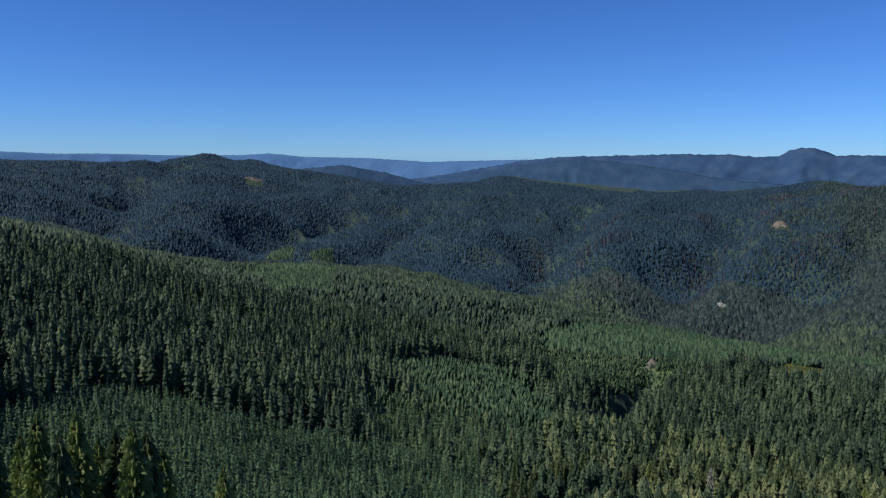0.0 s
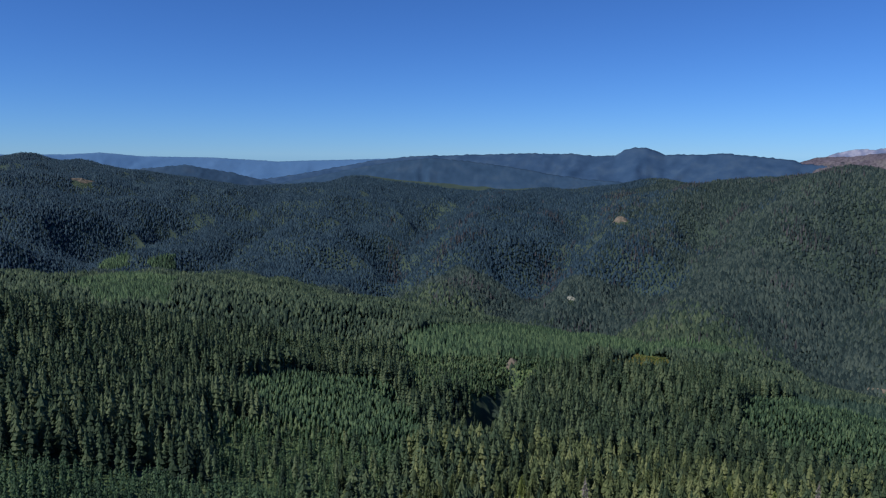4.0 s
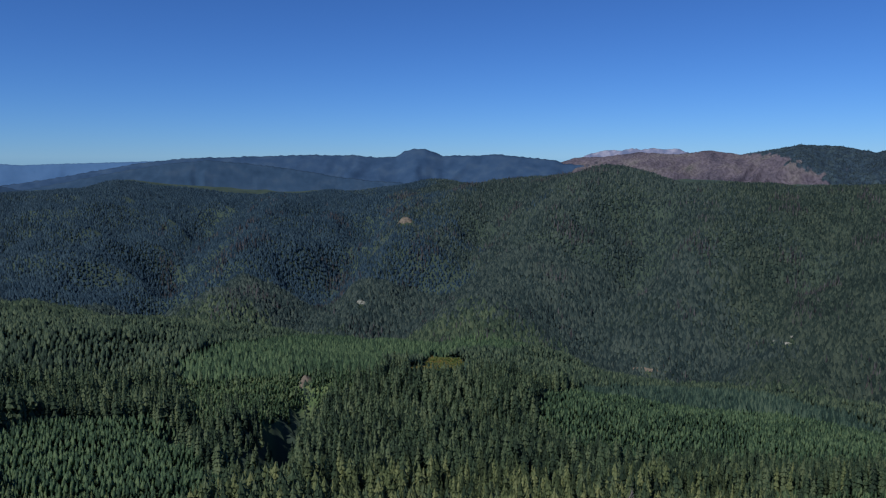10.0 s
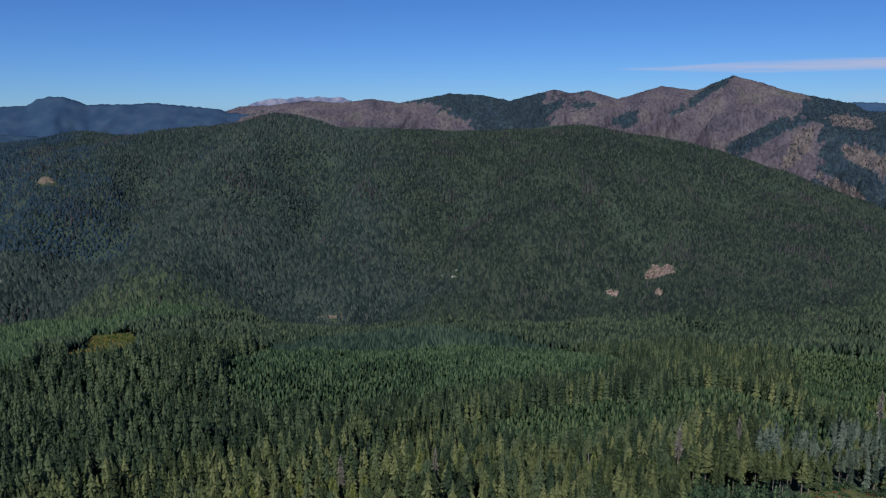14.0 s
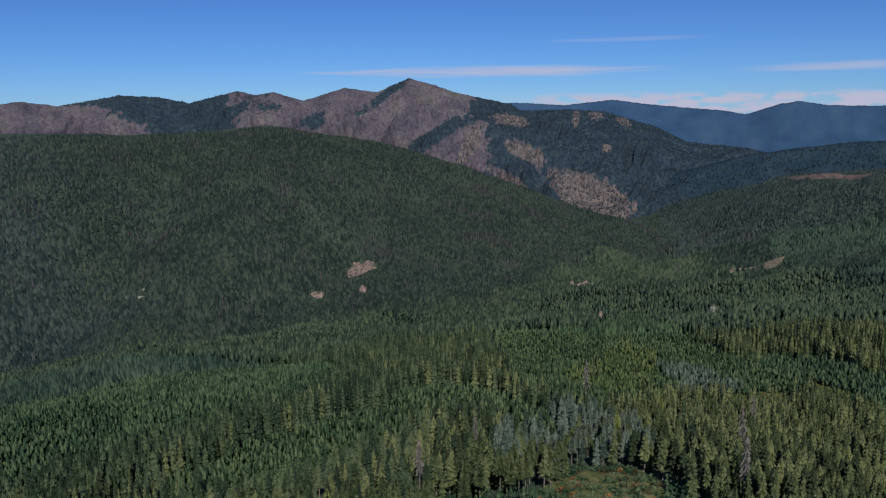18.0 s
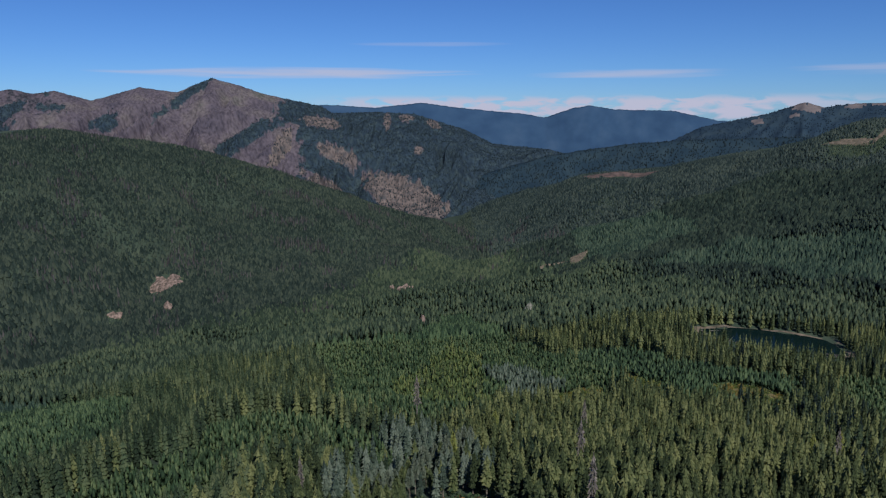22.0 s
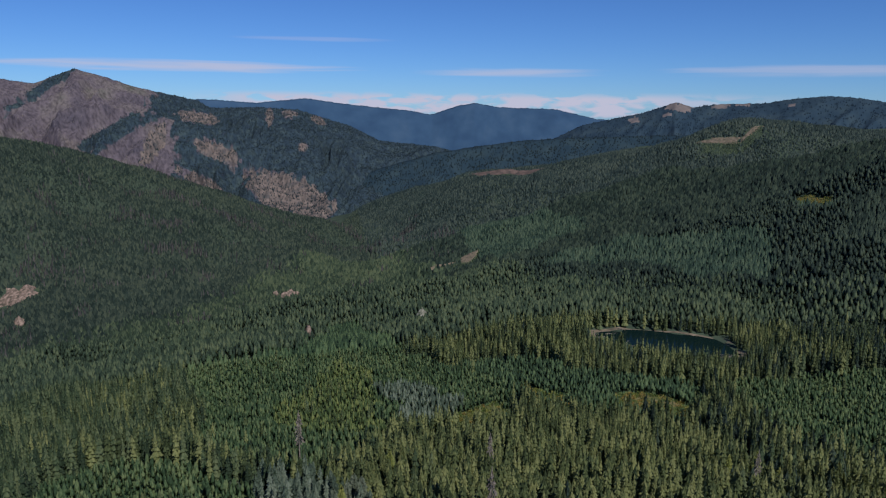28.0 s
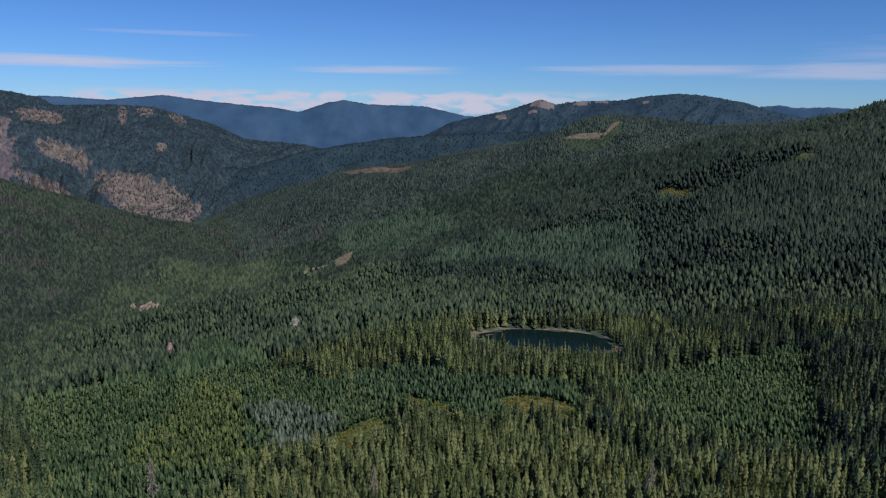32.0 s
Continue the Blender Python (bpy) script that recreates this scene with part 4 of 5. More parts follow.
away = ((ok == 0) | ((ok == 2) & (rng.rand(len(ox)) < np.where(slim, 0.03, 0.25))) | ((ok == 7) & (rng.rand(len(ox)) < 0.06))) & (rng.rand(len(ox)) < 0.95) & (waves(ox, oy, 46, 91, 2) < 1.05) & ~bare_at(ox, oy, 1.05) & lake_view(ox, oy)
ox, oy, slim = ox[away], oy[away], slim[away]
oh = np.where((ok[away] == 2) | (ok[away] == 7), 11, 19.5 - 2.8 * slim + 3.0 * np.tanh(2.5 * waves(ox, oy, 150, 71, 2))) + rng.uniform(-5, 5, len(ox)) * np.where(slim, 0.65, 1)
FRONT = [(-100, 185), (-60, 178), (60, 318), (180, 340), (270, 250), (292, 150), (360, 120), (440, 80), (445, -40), (370, -120)]
far_from = np.full(len(ox), 1e9)
for (ax, ay), (bx, by) in zip(FRONT, FRONT[1:]):
    t = np.clip(((ox - ax) * (bx - ax) + (oy - ay) * (by - ay)) / ((bx - ax) ** 2 + (by - ay) ** 2), 0, 1)
    far_from = np.minimum(far_from, np.hypot(ox - ax - t * (bx - ax), oy - ay - t * (by - ay)))
near = np.argsort(far_from)[:285]
is_near = np.zeros(len(ox), bool)
is_near[near] = True
pale_at = inside(ox, oy, [(300, 150), (330, 158), (395, 156), (446, 150), (446, 115), (400, 98), (356, 90), (330, 128)]) & (waves(ox, oy, 30, 77, 2) > -0.25)


def fir_tree(seed, mat, low, label):
    """One detailed fir at the origin, 1 m high in its own scale."""
    top = tagged(new("fir_tree"), label, "tree", "firs nearest the flight")
    v, f = stem(8, 0.97)
    trunk = new("trunk", mesh_from("trunk", v * (0.011, 0.011, 1.0), f, BARK))
    trunk.parent = top
    v, f = bough_crown(42, 11, seed, low=low, droop=0.06, fat=0.12, full=0.45)
    v2, f2 = bough_crown(26, 7, seed + 50, low=low + 0.02, droop=0.05, fat=0.22, full=0.5)
    me = mesh_from("crown", np.concatenate([v, v2 * (0.62, 0.62, 0.99)]) * (0.165, 0.165, 1.0), np.concatenate([f, f2 + len(v)]), mat, False)
    give_tone(me, np.repeat(np.random.RandomState(seed).uniform(0.3, 0.7, len(me.vertices) // 3), 3))
    crown = new("crown", me)
    crown.parent = top
    return top


FIRS = [fir_tree(200, NEAR_FIR, 0.2, "tall dark olive fir with drooping boughs"), fir_tree(201, NEAR_FIR, 0.32, "tall olive fir with a bare lower trunk"),
        fir_tree(202, NEAR_FIR, 0.5, "old fir with a long bare trunk and short crown"), fir_tree(203, LIT_FIR, 0.25, "yellow-green fir with sunlight in its needle colour"),
        fir_tree(204, PALE_FIR, 0.55, "pale blue-grey fir crown on a bare trunk"), fir_tree(205, NEAR_FIR, 0.62, "bare-trunked fir with a flat crown at the clearing's edge")]
gz = on_ground(ox, oy)
taken = set()
for i in near:
    left = ox[i] < -20
    edge = inside(ox[i:i + 1], oy[i:i + 1], [(262, 175), (330, 170), (385, 130), (380, 60), (300, 50), (262, 100)])[0]
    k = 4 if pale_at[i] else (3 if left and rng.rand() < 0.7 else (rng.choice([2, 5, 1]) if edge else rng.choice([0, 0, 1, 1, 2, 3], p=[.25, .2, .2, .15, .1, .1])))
    m = pose(ox[i], oy[i], gz[i] - 0.4, 0, 0, rng.uniform(0, 360))
    tree = FIRS[k] if k not in taken else None
    if tree is None:
        tree = copy_thing(FIRS[k], m)
    taken.add(k)
    tree.matrix_basis = m @ Matrix.Diagonal((oh[i], oh[i], oh[i], 1))
for k, t in enumerate(FIRS):
    if k not in taken:
        t.matrix_basis = pose(-40 + 12 * k, 190, float(on_ground(np.array([-40 + 12 * k]), np.array([190]))[0]) - 0.4) @ Matrix.Diagonal((24, 24, 24, 1))

# tall firs on the near shoulder of the hill, many in the sun-coloured needles: bearing, distance, kind, slope down to
# the tip from the start of the flight
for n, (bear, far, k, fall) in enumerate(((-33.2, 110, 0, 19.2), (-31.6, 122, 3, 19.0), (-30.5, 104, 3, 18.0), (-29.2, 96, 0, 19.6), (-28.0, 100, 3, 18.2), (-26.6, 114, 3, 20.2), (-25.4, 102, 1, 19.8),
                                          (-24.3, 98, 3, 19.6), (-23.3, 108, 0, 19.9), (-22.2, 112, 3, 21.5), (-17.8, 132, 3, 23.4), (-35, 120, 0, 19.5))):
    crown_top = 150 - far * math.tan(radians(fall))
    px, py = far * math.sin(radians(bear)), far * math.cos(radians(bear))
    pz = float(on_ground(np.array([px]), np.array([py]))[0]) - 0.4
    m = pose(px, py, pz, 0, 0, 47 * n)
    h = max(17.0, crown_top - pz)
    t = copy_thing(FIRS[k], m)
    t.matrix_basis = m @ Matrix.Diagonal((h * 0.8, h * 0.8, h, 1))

# ---- the rest of the forest ----
rest = ~is_near
ring = np.hypot(ox - CENTRE[0], oy - CENTRE[1])
bear = np.degrees(np.arctan2(ox - CENTRE[0], oy - CENTRE[1])) + 12 * waves(ox, oy, 130, 79, 3) + rng.normal(0, 9, len(ox))
# darker needle copies by bearing and distance lower the brightness there
deep = ((bear < np.interp(ring, [200, 330, 700], [30, 66, 84])) & ~((bear > 2) & (bear < 36) & (ring < 430))) | ((bear > 121) & (ring > 260))
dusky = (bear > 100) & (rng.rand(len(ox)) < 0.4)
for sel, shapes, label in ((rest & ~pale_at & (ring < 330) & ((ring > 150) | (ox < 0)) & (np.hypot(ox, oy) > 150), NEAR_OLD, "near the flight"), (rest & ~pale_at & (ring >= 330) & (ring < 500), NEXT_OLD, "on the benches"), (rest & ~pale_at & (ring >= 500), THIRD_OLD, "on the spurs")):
    for part_of, mat, name, look_of in ((~deep, OLD, "old_fir_forest", "dense old fir forest with olive-green crowns "), (deep & ~dusky, DEEP, "deep_green_fir_forest", "dense old fir forest with deep green, darkened crowns "),
                                        (deep & dusky, DUSK, "dusky_fir_forest", "dense old fir forest with crowns dimmed by colour ")):
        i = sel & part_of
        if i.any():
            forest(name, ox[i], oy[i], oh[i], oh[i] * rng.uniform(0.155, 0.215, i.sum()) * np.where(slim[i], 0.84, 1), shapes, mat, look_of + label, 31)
tr = rest & (np.hypot(ox - 200, oy - 120) < 300)
forest("fir_trunks", ox[tr], oy[tr], oh[tr], np.full(tr.sum(), 0.3), [stem(4)], BARK, "grey-brown fir trunks between the crowns", 32)
sel = rest & pale_at
if sel.sum():
    forest("pale_fir_grove", ox[sel], oy[sel], oh[sel], oh[sel] * 0.15, NEAR_OLD, PALE, "grove of pale blue-grey fir crowns", 33)

x, y = scatter(120, 720, -50, 155, 3.3, 22)
k = stand_at(x, y)
free = ~bare_at(x, y, 1.05) & (lake_edge(x, y) > 1.1)
low_growth = free & ~lake_view(x, y) & (k == 0)
h = rng.uniform(2, 5, low_growth.sum())
forest("lakeside_firs", x[low_growth], y[low_growth], h, h * 0.25, NEAR_YOUNG, GREEN, "low bushy firs along the lake", 44)
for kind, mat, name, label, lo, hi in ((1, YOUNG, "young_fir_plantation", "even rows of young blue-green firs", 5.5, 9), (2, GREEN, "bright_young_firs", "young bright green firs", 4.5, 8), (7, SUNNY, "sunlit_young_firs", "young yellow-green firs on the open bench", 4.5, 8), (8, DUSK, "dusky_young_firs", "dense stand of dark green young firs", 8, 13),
                                       (3, PALE, "pale_young_firs", "young pale bluish firs", 6, 10)):
    i = (k == kind) & free
    h = rng.uniform(lo, hi, i.sum()) + 1.2 * waves(x[i], y[i], 60, 73, 2)
    w, j = h * rng.uniform(0.22, 0.31, i.sum()), (np.hypot(x[i] - CENTRE[0], y[i] - CENTRE[1]) < 350) | (np.hypot(x[i], y[i]) < 430)
    if j.any():
        forest(name, x[i][j], y[i][j], h[j], w[j], NEAR_YOUNG, mat, label, 40 + kind)
    forest(name, x[i][~j], y[i][~j], h[~j], w[~j], NEXT_YOUNG, mat, label, 40 + kind, smooth=True)


def out_of(x, y):
    return np.hypot(x - CENTRE[0], y - CENTRE[1]), np.degrees(np.arctan2(x - CENTRE[0], y - CENTRE[1]))


# the middle slopes
x, y = scatter(720, 1650, -44, 152, 5.0, 23)
r, a = out_of(x, y)
k = stand_at(x, y)
free = ~bare_at(x, y, 1.05) & (lake_edge(x, y) > 1.1) & (r < crest_reach(x, y) + 60)
i = (k == 0) & free & (shows(x, y) | (rng.rand(len(x)) < 0.18))
x, y, r, a = x[i], y[i], r[i], a[i]
h = 17 + 2.5 * np.tanh(2 * waves(x, y, 160, 74, 2)) + rng.uniform(-3.5, 3.5, len(x))
w = h * rng.uniform(0.19, 0.26, len(x))
h = h - np.interp(r, [450, 800, 1550], [0, 4, 7])
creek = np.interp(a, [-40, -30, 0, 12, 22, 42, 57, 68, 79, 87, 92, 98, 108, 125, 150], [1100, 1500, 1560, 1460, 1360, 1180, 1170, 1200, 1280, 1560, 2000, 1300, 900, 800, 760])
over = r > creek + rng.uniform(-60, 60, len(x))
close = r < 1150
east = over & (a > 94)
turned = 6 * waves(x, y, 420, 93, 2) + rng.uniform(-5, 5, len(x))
# across the creek to the north the needles hold the blue of distance
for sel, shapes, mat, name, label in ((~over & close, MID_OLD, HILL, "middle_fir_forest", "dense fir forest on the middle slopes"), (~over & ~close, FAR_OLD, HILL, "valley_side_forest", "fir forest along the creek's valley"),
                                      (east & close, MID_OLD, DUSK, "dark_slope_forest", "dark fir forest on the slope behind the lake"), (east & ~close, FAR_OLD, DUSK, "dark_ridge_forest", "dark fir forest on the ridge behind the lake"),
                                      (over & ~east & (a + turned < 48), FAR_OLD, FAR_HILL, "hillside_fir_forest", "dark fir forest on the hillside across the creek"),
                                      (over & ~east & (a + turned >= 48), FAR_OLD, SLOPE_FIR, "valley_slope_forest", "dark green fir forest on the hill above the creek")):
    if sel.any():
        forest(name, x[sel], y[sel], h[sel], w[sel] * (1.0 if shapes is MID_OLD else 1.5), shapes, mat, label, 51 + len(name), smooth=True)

x, y = scatter(720, 2000, -62, 165, 4.6, 24)
k = stand_at(x, y)
free = ~bare_at(x, y, 1.05) & (lake_edge(x, y) > 1.1)
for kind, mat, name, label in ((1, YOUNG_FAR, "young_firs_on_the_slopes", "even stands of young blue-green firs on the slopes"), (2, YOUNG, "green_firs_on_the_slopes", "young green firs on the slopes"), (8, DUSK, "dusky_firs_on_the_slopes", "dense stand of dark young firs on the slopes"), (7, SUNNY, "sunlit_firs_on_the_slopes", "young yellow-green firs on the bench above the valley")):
    i = (k == kind) & free
    if i.any():
        h = rng.uniform(8, 13, i.sum())
        forest(name, x[i], y[i], h, h * 0.27, MID_YOUNG, mat, label, 52 + kind, smooth=True)

# the far hills
x, y = scatter(1650, 3900, -42, 150, 6.4, 25)
r, a = out_of(x, y)
i = (r < crest_reach(x, y) + 60)
x, y, r, a = x[i], y[i], r[i], a[i]
i = (stand_at(x, y) == 0) & ~bare_at(x, y, 1.05) & (shows(x, y) | (rng.rand(len(x)) < 0.15))
x, y, a = x[i], y[i], a[i]
h = 9 + 1.2 * waves(x, y, 200, 75, 2) + rng.uniform(-2.8, 2.8, len(x))
w = h * rng.uniform(0.38, 0.5, len(x))
# northern hills get the needles with the most haze in their colour
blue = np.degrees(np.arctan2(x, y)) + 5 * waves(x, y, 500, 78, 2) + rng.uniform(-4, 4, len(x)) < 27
forest("far_hazy_forest", x[blue], y[blue], h[blue], w[blue], FAR_OLD, BLUE_HILL, "fir forest on the far northern hills, tinted haze-blue", 62, smooth=True)
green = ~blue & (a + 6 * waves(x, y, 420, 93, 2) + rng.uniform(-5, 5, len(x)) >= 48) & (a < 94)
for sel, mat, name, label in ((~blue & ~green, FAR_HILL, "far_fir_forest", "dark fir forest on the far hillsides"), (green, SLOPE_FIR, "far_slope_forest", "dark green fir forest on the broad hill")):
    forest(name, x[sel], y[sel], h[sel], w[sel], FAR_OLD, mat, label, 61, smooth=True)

# low growth below the bare places
spots = []
for _, _, bx, by, a, b, _, _ in BARE:
    g = np.arange(-max(a, b) - 50, max(a, b) + 50, 3.4)
    gx, gy = np.meshgrid(bx + g, by + g)
    spots.append(np.stack([gx.ravel(), gy.ravel()], -1))
spots = np.concatenate(spots) + rng.uniform(-1.5, 1.5, (sum(map(len, spots)), 2))
x, y = spots[:, 0], spots[:, 1]
i = bare_at(x, y, 1.05) & ~bare_at(x, y, 0.95, (0,))
h = rng.uniform(2.5, 5.5, i.sum())
forest("low_firs", x[i], y[i], h, h * 0.42, FAR_OLD, HILL, "low young firs below the bare slopes", 67, smooth=True)

# grey dying firs in drifts on the hillsides
x, y = scatter(1150, 2500, 5, 100, 9.0, 28)
r, a = out_of(x, y)
i = (r < crest_reach(x, y) - 40) & (waves(x, y, 260, 92, 3) + rng.uniform(-0.5, 0.5, len(x)) > 0.75) & shows(x, y) & ~bare_at(x, y, 1.05)
h = rng.uniform(14, 19, i.sum())
forest("dying_firs", x[i], y[i], h, h * 0.14, FAR_OLD, GREY_FIR, "grey dying firs scattered over the hillside", 66)

# under the flight and behind it
x, y = scatter(0, 1500, -180, 180, 9.0, 27)
r, a = np.hypot(x - CENTRE[0], y - CENTRE[1]), np.degrees(np.arctan2(x - CENTRE[0], y - CENTRE[1]))
off = np.degrees(np.arctan2(x, y))
under_x, under_y = scatter(0, 134, -180, 180, 5.8, 30)
i = (np.degrees(np.arctan2(under_x, under_y)) > -6) | (np.abs(np.degrees(np.arctan2(under_x, under_y))) > 37) | (np.hypot(under_x, under_y) < 80)
i &= stand_at(under_x, under_y) != 5
h = 16 + rng.uniform(-4, 4, i.sum())
forest("valley_fir_forest", under_x[i], under_y[i], h, h * rng.uniform(0.15, 0.2, i.sum()), NEXT_OLD, OLD, "fir forest on the slope under the flight", 64)
i = (r >= 130) & (np.abs(off + 10) > 36) & (((r < 720) & ((a < -66) | (a > 153))) | ((r >= 720) & ((a < -44) | (a > 154)) & (rng.rand(len(x)) < 0.25)))
x, y = x[i], y[i]
h = 19 + 3 * waves(x, y, 150, 76, 2) + rng.uniform(-5, 5, len(x))
forest("surrounding_fir_forest", x, y, h, h * rng.uniform(0.18, 0.26, len(x)), FAR_OLD, OLD, "fir forest on the slopes behind the flight", 63)

# ---- shrubs ----
def clump(seed):
    """A low leafy clump: many small leaf blades round a mound."""
    g = np.random.RandomState(seed)
    V, F = [], []
    for _ in range(26):
        a, e = g.uniform(0, 6.283), g.uniform(0.05, 1.4)
        c = np.array([math.cos(a) * math.cos(e), math.sin(a) * math.cos(e), math.sin(e) * 0.8]) * g.uniform(0.6, 1)
        p = [c + g.uniform(-.3, .3, 3) for _ in range(3)]
        F.append((len(V), len(V) + 1, len(V) + 2))
        V += p
    return np.array(V), np.array(F)


x, y = scatter(120, 1200, -62, 165, 2.7, 26)
k = stand_at(x, y)
i = (k == 4) & (rng.rand(len(x)) < 0.85)
h = rng.uniform(1.4, 3.6, i.sum())
forest("yellow_shrubs", x[i], y[i], h, h * 0.9, [clump(q) for q in range(5)], SHRUB, "yellow-green and orange autumn shrubs", 71)
i = (k == 5)
j = i & (rng.rand(len(x)) < 0.9)
h = rng.uniform(1.2, 3.4, j.sum())
forest("clearing_shrubs", x[j], y[j], h, h, [clump(q) for q in range(5)], GREEN, "green shrubs in a dry clearing", 72)
j = i & (rng.rand(len(x)) < 0.3)
h = rng.uniform(1.0, 2.6, j.sum())
forest("rust_shrubs", x[j], y[j], h, h, [clump(q) for q in range(5)], RUST, "rust-red autumn shrubs in a dry clearing", 73)


# ---- bare ground, rocks and the lake ----
def ground_patch(name, mat, cx, cy, a, b, turn, label, lift=0.5, seed=1, shape=0.22, bank=0.0):
    """An uneven patch that lies on the ground."""
    g = np.random.RandomState(seed)
    n, rings = 40, 7
    ang = np.linspace(0, 6.2832, n, endpoint=False)
    edge = 1 + shape * sum(g.uniform(-1, 1) * np.sin((q + 1) * ang + g.uniform(0, 6.28)) / (q + 1) ** 0.5 for q in range(6))
    P = [(0.0, 0.0)]
    for r in range(1, rings + 1):
        P += list(zip(edge * np.cos(ang) * r / rings, edge * np.sin(ang) * r / rings))
    P = np.array(P)
    c, s = math.cos(radians(turn)), math.sin(radians(turn))
    px, py = cx + P[:, 0] * a * c - P[:, 1] * b * s, cy + P[:, 0] * a * s + P[:, 1] * b * c
    rad = np.concatenate([[0], np.repeat(np.arange(1, rings + 1) / rings, n)])
    pz = on_ground(px, py) + lift + np.where(rad < 0.9, np.abs(waves(px, py, 9, seed, 3)) * min(a, b) * 0.07, -0.8)
    # a bank: it rises away from the open valley and falls again behind
    ra = np.hypot(cx - CENTRE[0], cy - CENTRE[1])
    out = ((px - cx) * (cx - CENTRE[0]) + (py - cy) * (cy - CENTRE[1])) / ra / (0.5 * (a + b))
    pz = pz + bank * np.where(out < 0.5, np.clip((out + 1) / 1.5, 0, 1), np.clip((1 - out) / 0.5, 0, 1)) * np.clip(1.25 * (1 - rad), 0, 1) * (1 + 0.3 * waves(px, py, 14, seed + 1, 2))
    F = [(0, 1 + i, 1 + (i + 1) % n) for i in range(n)]
    for r in range(rings - 1):
        o = 1 + r * n
        for i in range(n):
            j = (i + 1) % n
            F += [(o + i, o + n + i, o + n + j), (o + i, o + n + j, o + j)]
    return tagged(new(name, mesh_from(name, np.stack([px, py, pz], -1), F, mat)), label, "bare ground")


for n, (name, mat, bx, by, a, b, turn, label) in enumerate(BARE):
    ground_patch(name, mat, bx, by, a, b, turn, label, seed=n + 3, shape=0.4, bank=4.0 if name in ("hill_cut", "log_landing", "forest_road") else 16.0 if name == "earth_slide" or bx == 960 else min(12.0, 0.42 * (a + b) ** 0.9))
ground_patch("dry_meadow", DRY_GRASS, 314, 112, 24, 20, 110, "dry tan grass in a small clearing", 0.25, 40, 0.15)
ground_patch("marsh", DRY_GRASS, 785, -178, 15, 24, 36, "yellow-green marsh at the lake's end", 1.2, 41)
for n, (bx, by, a, b, t) in enumerate(((400, 790, 75, 26, 55), (568, -118, 14, 26, 20), (582, 0, 14, 22, 40), (1003, -596, 32, 9, 170))):
    ground_patch("shrub_ground", DRY_GRASS, bx, by, a, b, t, "dry grass under low shrubs", 0.2, 45 + n)


def ring_patch(name, mat, e0, e1, z, label, category, kind=""):
    """A band round the lake, between two shares of its size."""
    n = 120
    ang = np.linspace(0, 6.2832, n, endpoint=False)
    V = []
    for e in (e0, e1):
        k = e * (1 + 0.07 * np.sin(3 * ang + 1) + 0.05 * np.sin(5 * ang))
        u, v = k * LAKE_LONG * np.cos(ang), k * LAKE_WIDE * np.sin(ang)
        c, s = math.cos(LAKE_TURN), math.sin(LAKE_TURN)
        px, py = LAKE[0] + u * c - v * s, LAKE[1] + u * s + v * c
        V.append(np.stack([px, py, np.full(n, z) if np.isscalar(z) else on_ground(px, py) + 0.3], -1))
    return tagged(new(name, mesh_from(name, np.concatenate(V), sheet(2, n, True), mat)), label, category, kind=kind)


ring_patch("water", WATER, 0.0, 1.01, LAKE_LEVEL, "dark teal still lake water", "lake", "structure")
ring_patch("lake_shore", DIRT, 0.99, 1.09, None, "narrow tan shore of driftwood and dry mud", "shore", "structure")


def log(length, thick):
    v, f = stem(7, 1.0)
    me = mesh_from("drift_log", v * (thick, thick, length), f, SNAG)
    return tagged(new("drift_log", me), "bleached drift log at the lake's edge", "log", "drift logs by the lake")


g = np.random.RandomState(5)
first = log(11, 0.35)
for n in range(22):
    a = g.uniform(-0.6, 2.9)
    e = g.uniform(0.93, 1.05)
    u, v = e * LAKE_LONG * math.cos(a), e * LAKE_WIDE * math.sin(a)
    px, py = LAKE[0] + u * math.cos(LAKE_TURN) - v * math.sin(LAKE_TURN), LAKE[1] + u * math.sin(LAKE_TURN) + v * math.cos(LAKE_TURN)
    pz = max(LAKE_LEVEL, float(on_ground(np.array([px]), np.array([py]))[0])) + 0.15
    m = pose(px, py, pz, 0, 88, g.uniform(0, 360))
    if n == 0:
        first.matrix_basis = m
    else:
        copy_thing(first, m)


# ---- dead trees ----
def dead_tree(seed):
    """A bleached snag with broken limbs."""
    g = np.random.RandomState(seed)
    top = tagged(new("dead_tree"), "bleached dead fir with broken bare limbs", "dead tree", "dead firs in the forest")
    v, f = stem(7, 1.0)
    t = new("trunk", mesh_from("trunk", v * (0.014, 0.014, 1.0), f, SNAG))
    t.parent = top
    v, f = bough_crown(15, 4, seed, low=0.5, droop=0.05, fat=0.03, full=0.5)
    c = new("dead_crown", mesh_from("dead_crown", v * (0.09, 0.09, 0.97), f, SNAG, False))
    c.parent = top
    return top


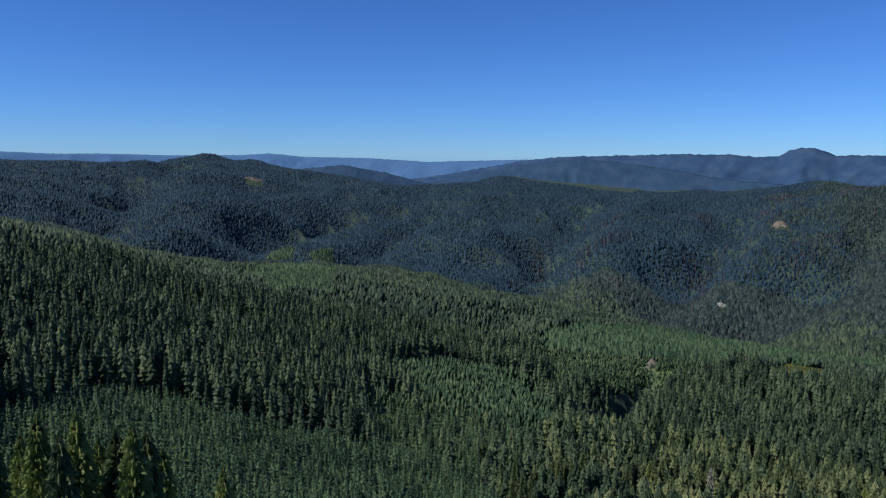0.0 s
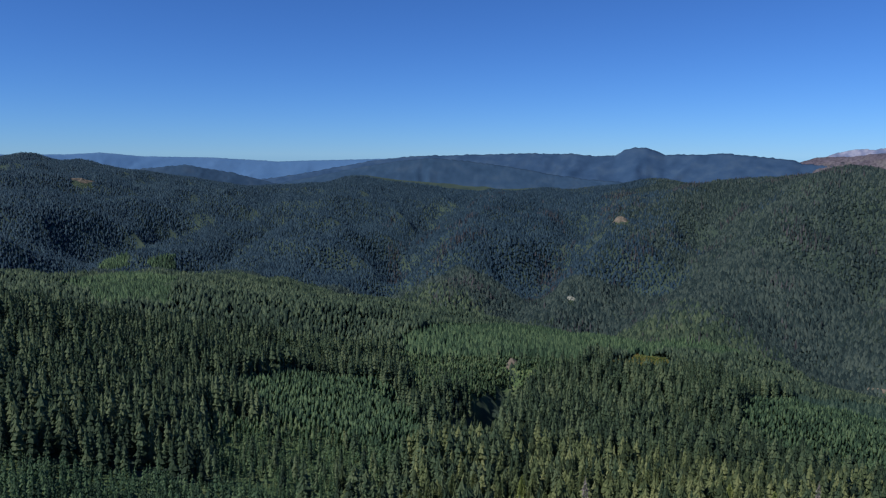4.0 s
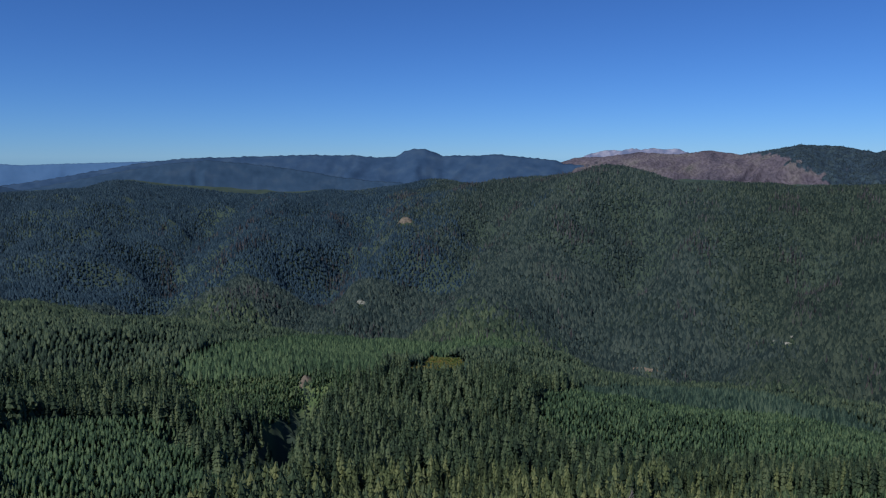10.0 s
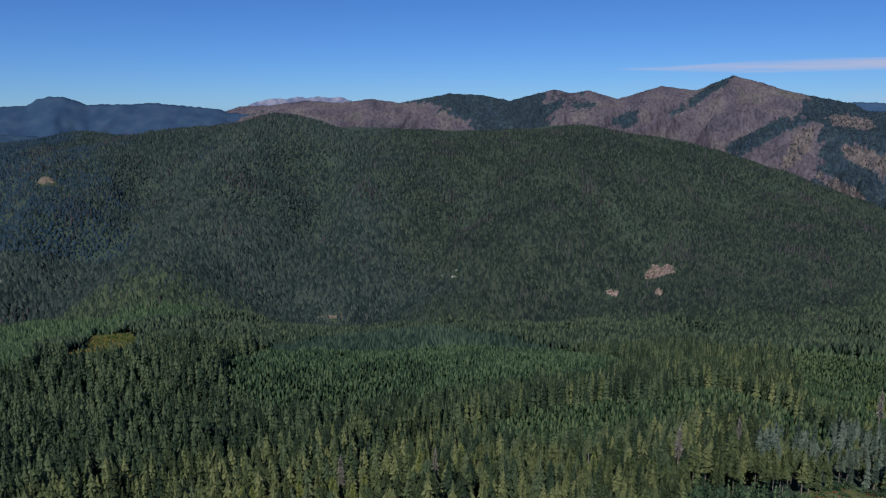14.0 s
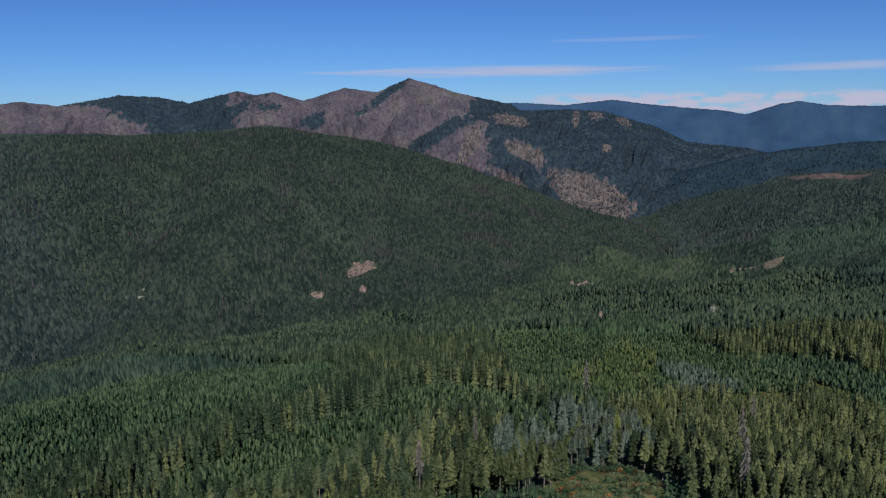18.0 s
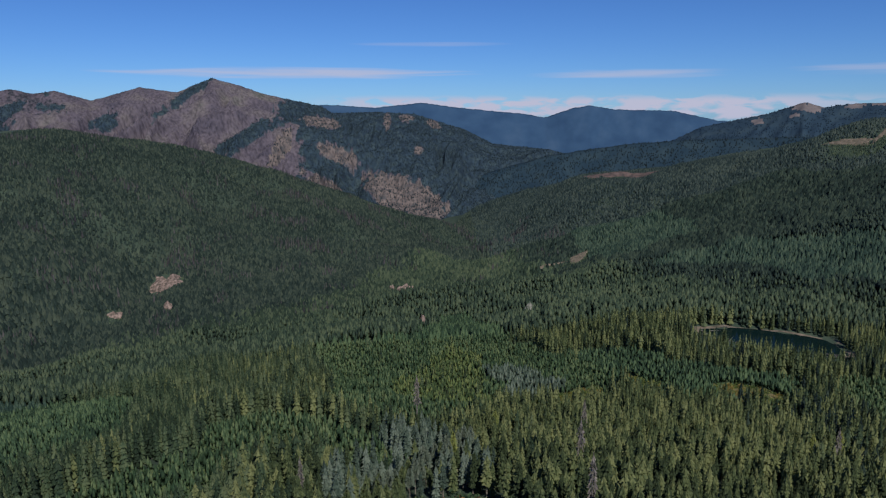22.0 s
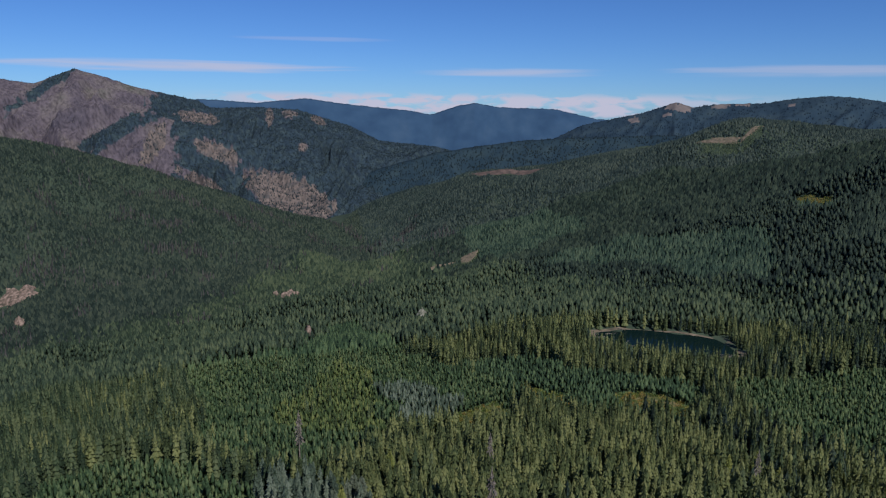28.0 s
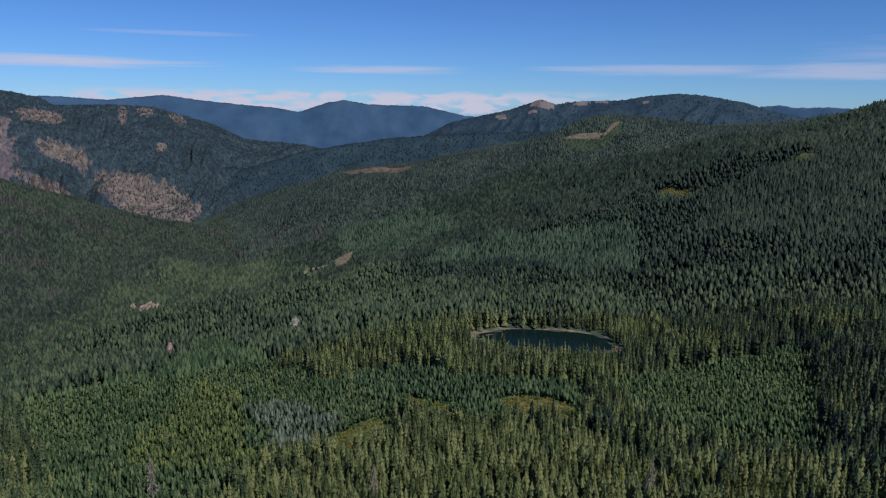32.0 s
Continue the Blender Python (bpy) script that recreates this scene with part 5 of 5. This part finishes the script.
SNAGS = [dead_tree(301), dead_tree(302)]
spots = [(105, 225), (128, 212), (140, 235), (82, 232), (152, 205), (170, 240), (118, 300), (230, 300), (300, 180), (335, 165), (352, 60), (420, 40), (390, -70), (250, 265), (470, 120), (300, 70)]
for n, (px, py) in enumerate(spots):
    m = pose(px, py, float(on_ground(np.array([px]), np.array([py]))[0]) - 0.4, 0, 0, 50 * n)
    t = SNAGS[n] if n < 2 else copy_thing(SNAGS[n % 2], m)
    h = 24 + (n * 7 % 9)
    t.matrix_basis = m @ Matrix.Diagonal((h, h, h, 1))


# ---- trees and snags on the far mountains ----
def on_range(grid, kinds, count, seed):
    g = np.random.RandomState(seed)
    x, y, z, which, A, V = grid
    i, j = np.where(np.isin(which[:-3, :-1], kinds))
    n = g.randint(len(i), size=count)
    i, j = i[n], j[n]
    a, b = g.rand(count), g.rand(count)

    def at(q):
        return q[i, j] * (1 - a) * (1 - b) + q[i + 1, j] * a * (1 - b) + q[i, j + 1] * (1 - a) * b + q[i + 1, j + 1] * a * b
    return np.stack([at(x), at(y), at(z)], -1)


def specks(name, places, shape, high, wide, mat, label, seed):
    g = np.random.RandomState(seed)
    v, f = shape
    h = g.uniform(0.6, 1.2, len(places))[:, None]
    P = np.stack([v[None, :, 0] * wide * h, v[None, :, 1] * wide * h, v[None, :, 2] * high * h], -1) + places[:, None, :]
    F = f[None] + (np.arange(len(places)) * len(v))[:, None, None]
    me = mesh_from(name, P.reshape(-1, 3), F.reshape(-1, 3), mat, False)
    give_tone(me, np.repeat(g.rand(len(places)), len(v)))
    return tagged(new(name, me), label, "trees", kind="stuff")


cone = conifer(1, 4, 9, 0.2, 0.0)
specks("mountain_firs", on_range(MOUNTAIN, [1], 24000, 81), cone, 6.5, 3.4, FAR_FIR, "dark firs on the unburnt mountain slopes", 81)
specks("burnt_snags", on_range(MOUNTAIN, [0], 9000, 82), cone, 9, 0.9, SNAG, "grey burnt snags on the mountain", 82)
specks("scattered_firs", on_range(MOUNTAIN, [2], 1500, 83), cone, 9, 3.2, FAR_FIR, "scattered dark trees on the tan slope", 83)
specks("east_range_firs", on_range(EAST, [0], 16000, 84), cone, 8, 4.5, EAST_SLOPE, "haze-tinted blue-green trees on the far range", 84)
specks("valley_spur_firs", on_range(SPUR, [0], 14000, 85), cone, 8, 4.0, FAR_FIR, "haze-tinted dark firs on the far valley spur", 85)
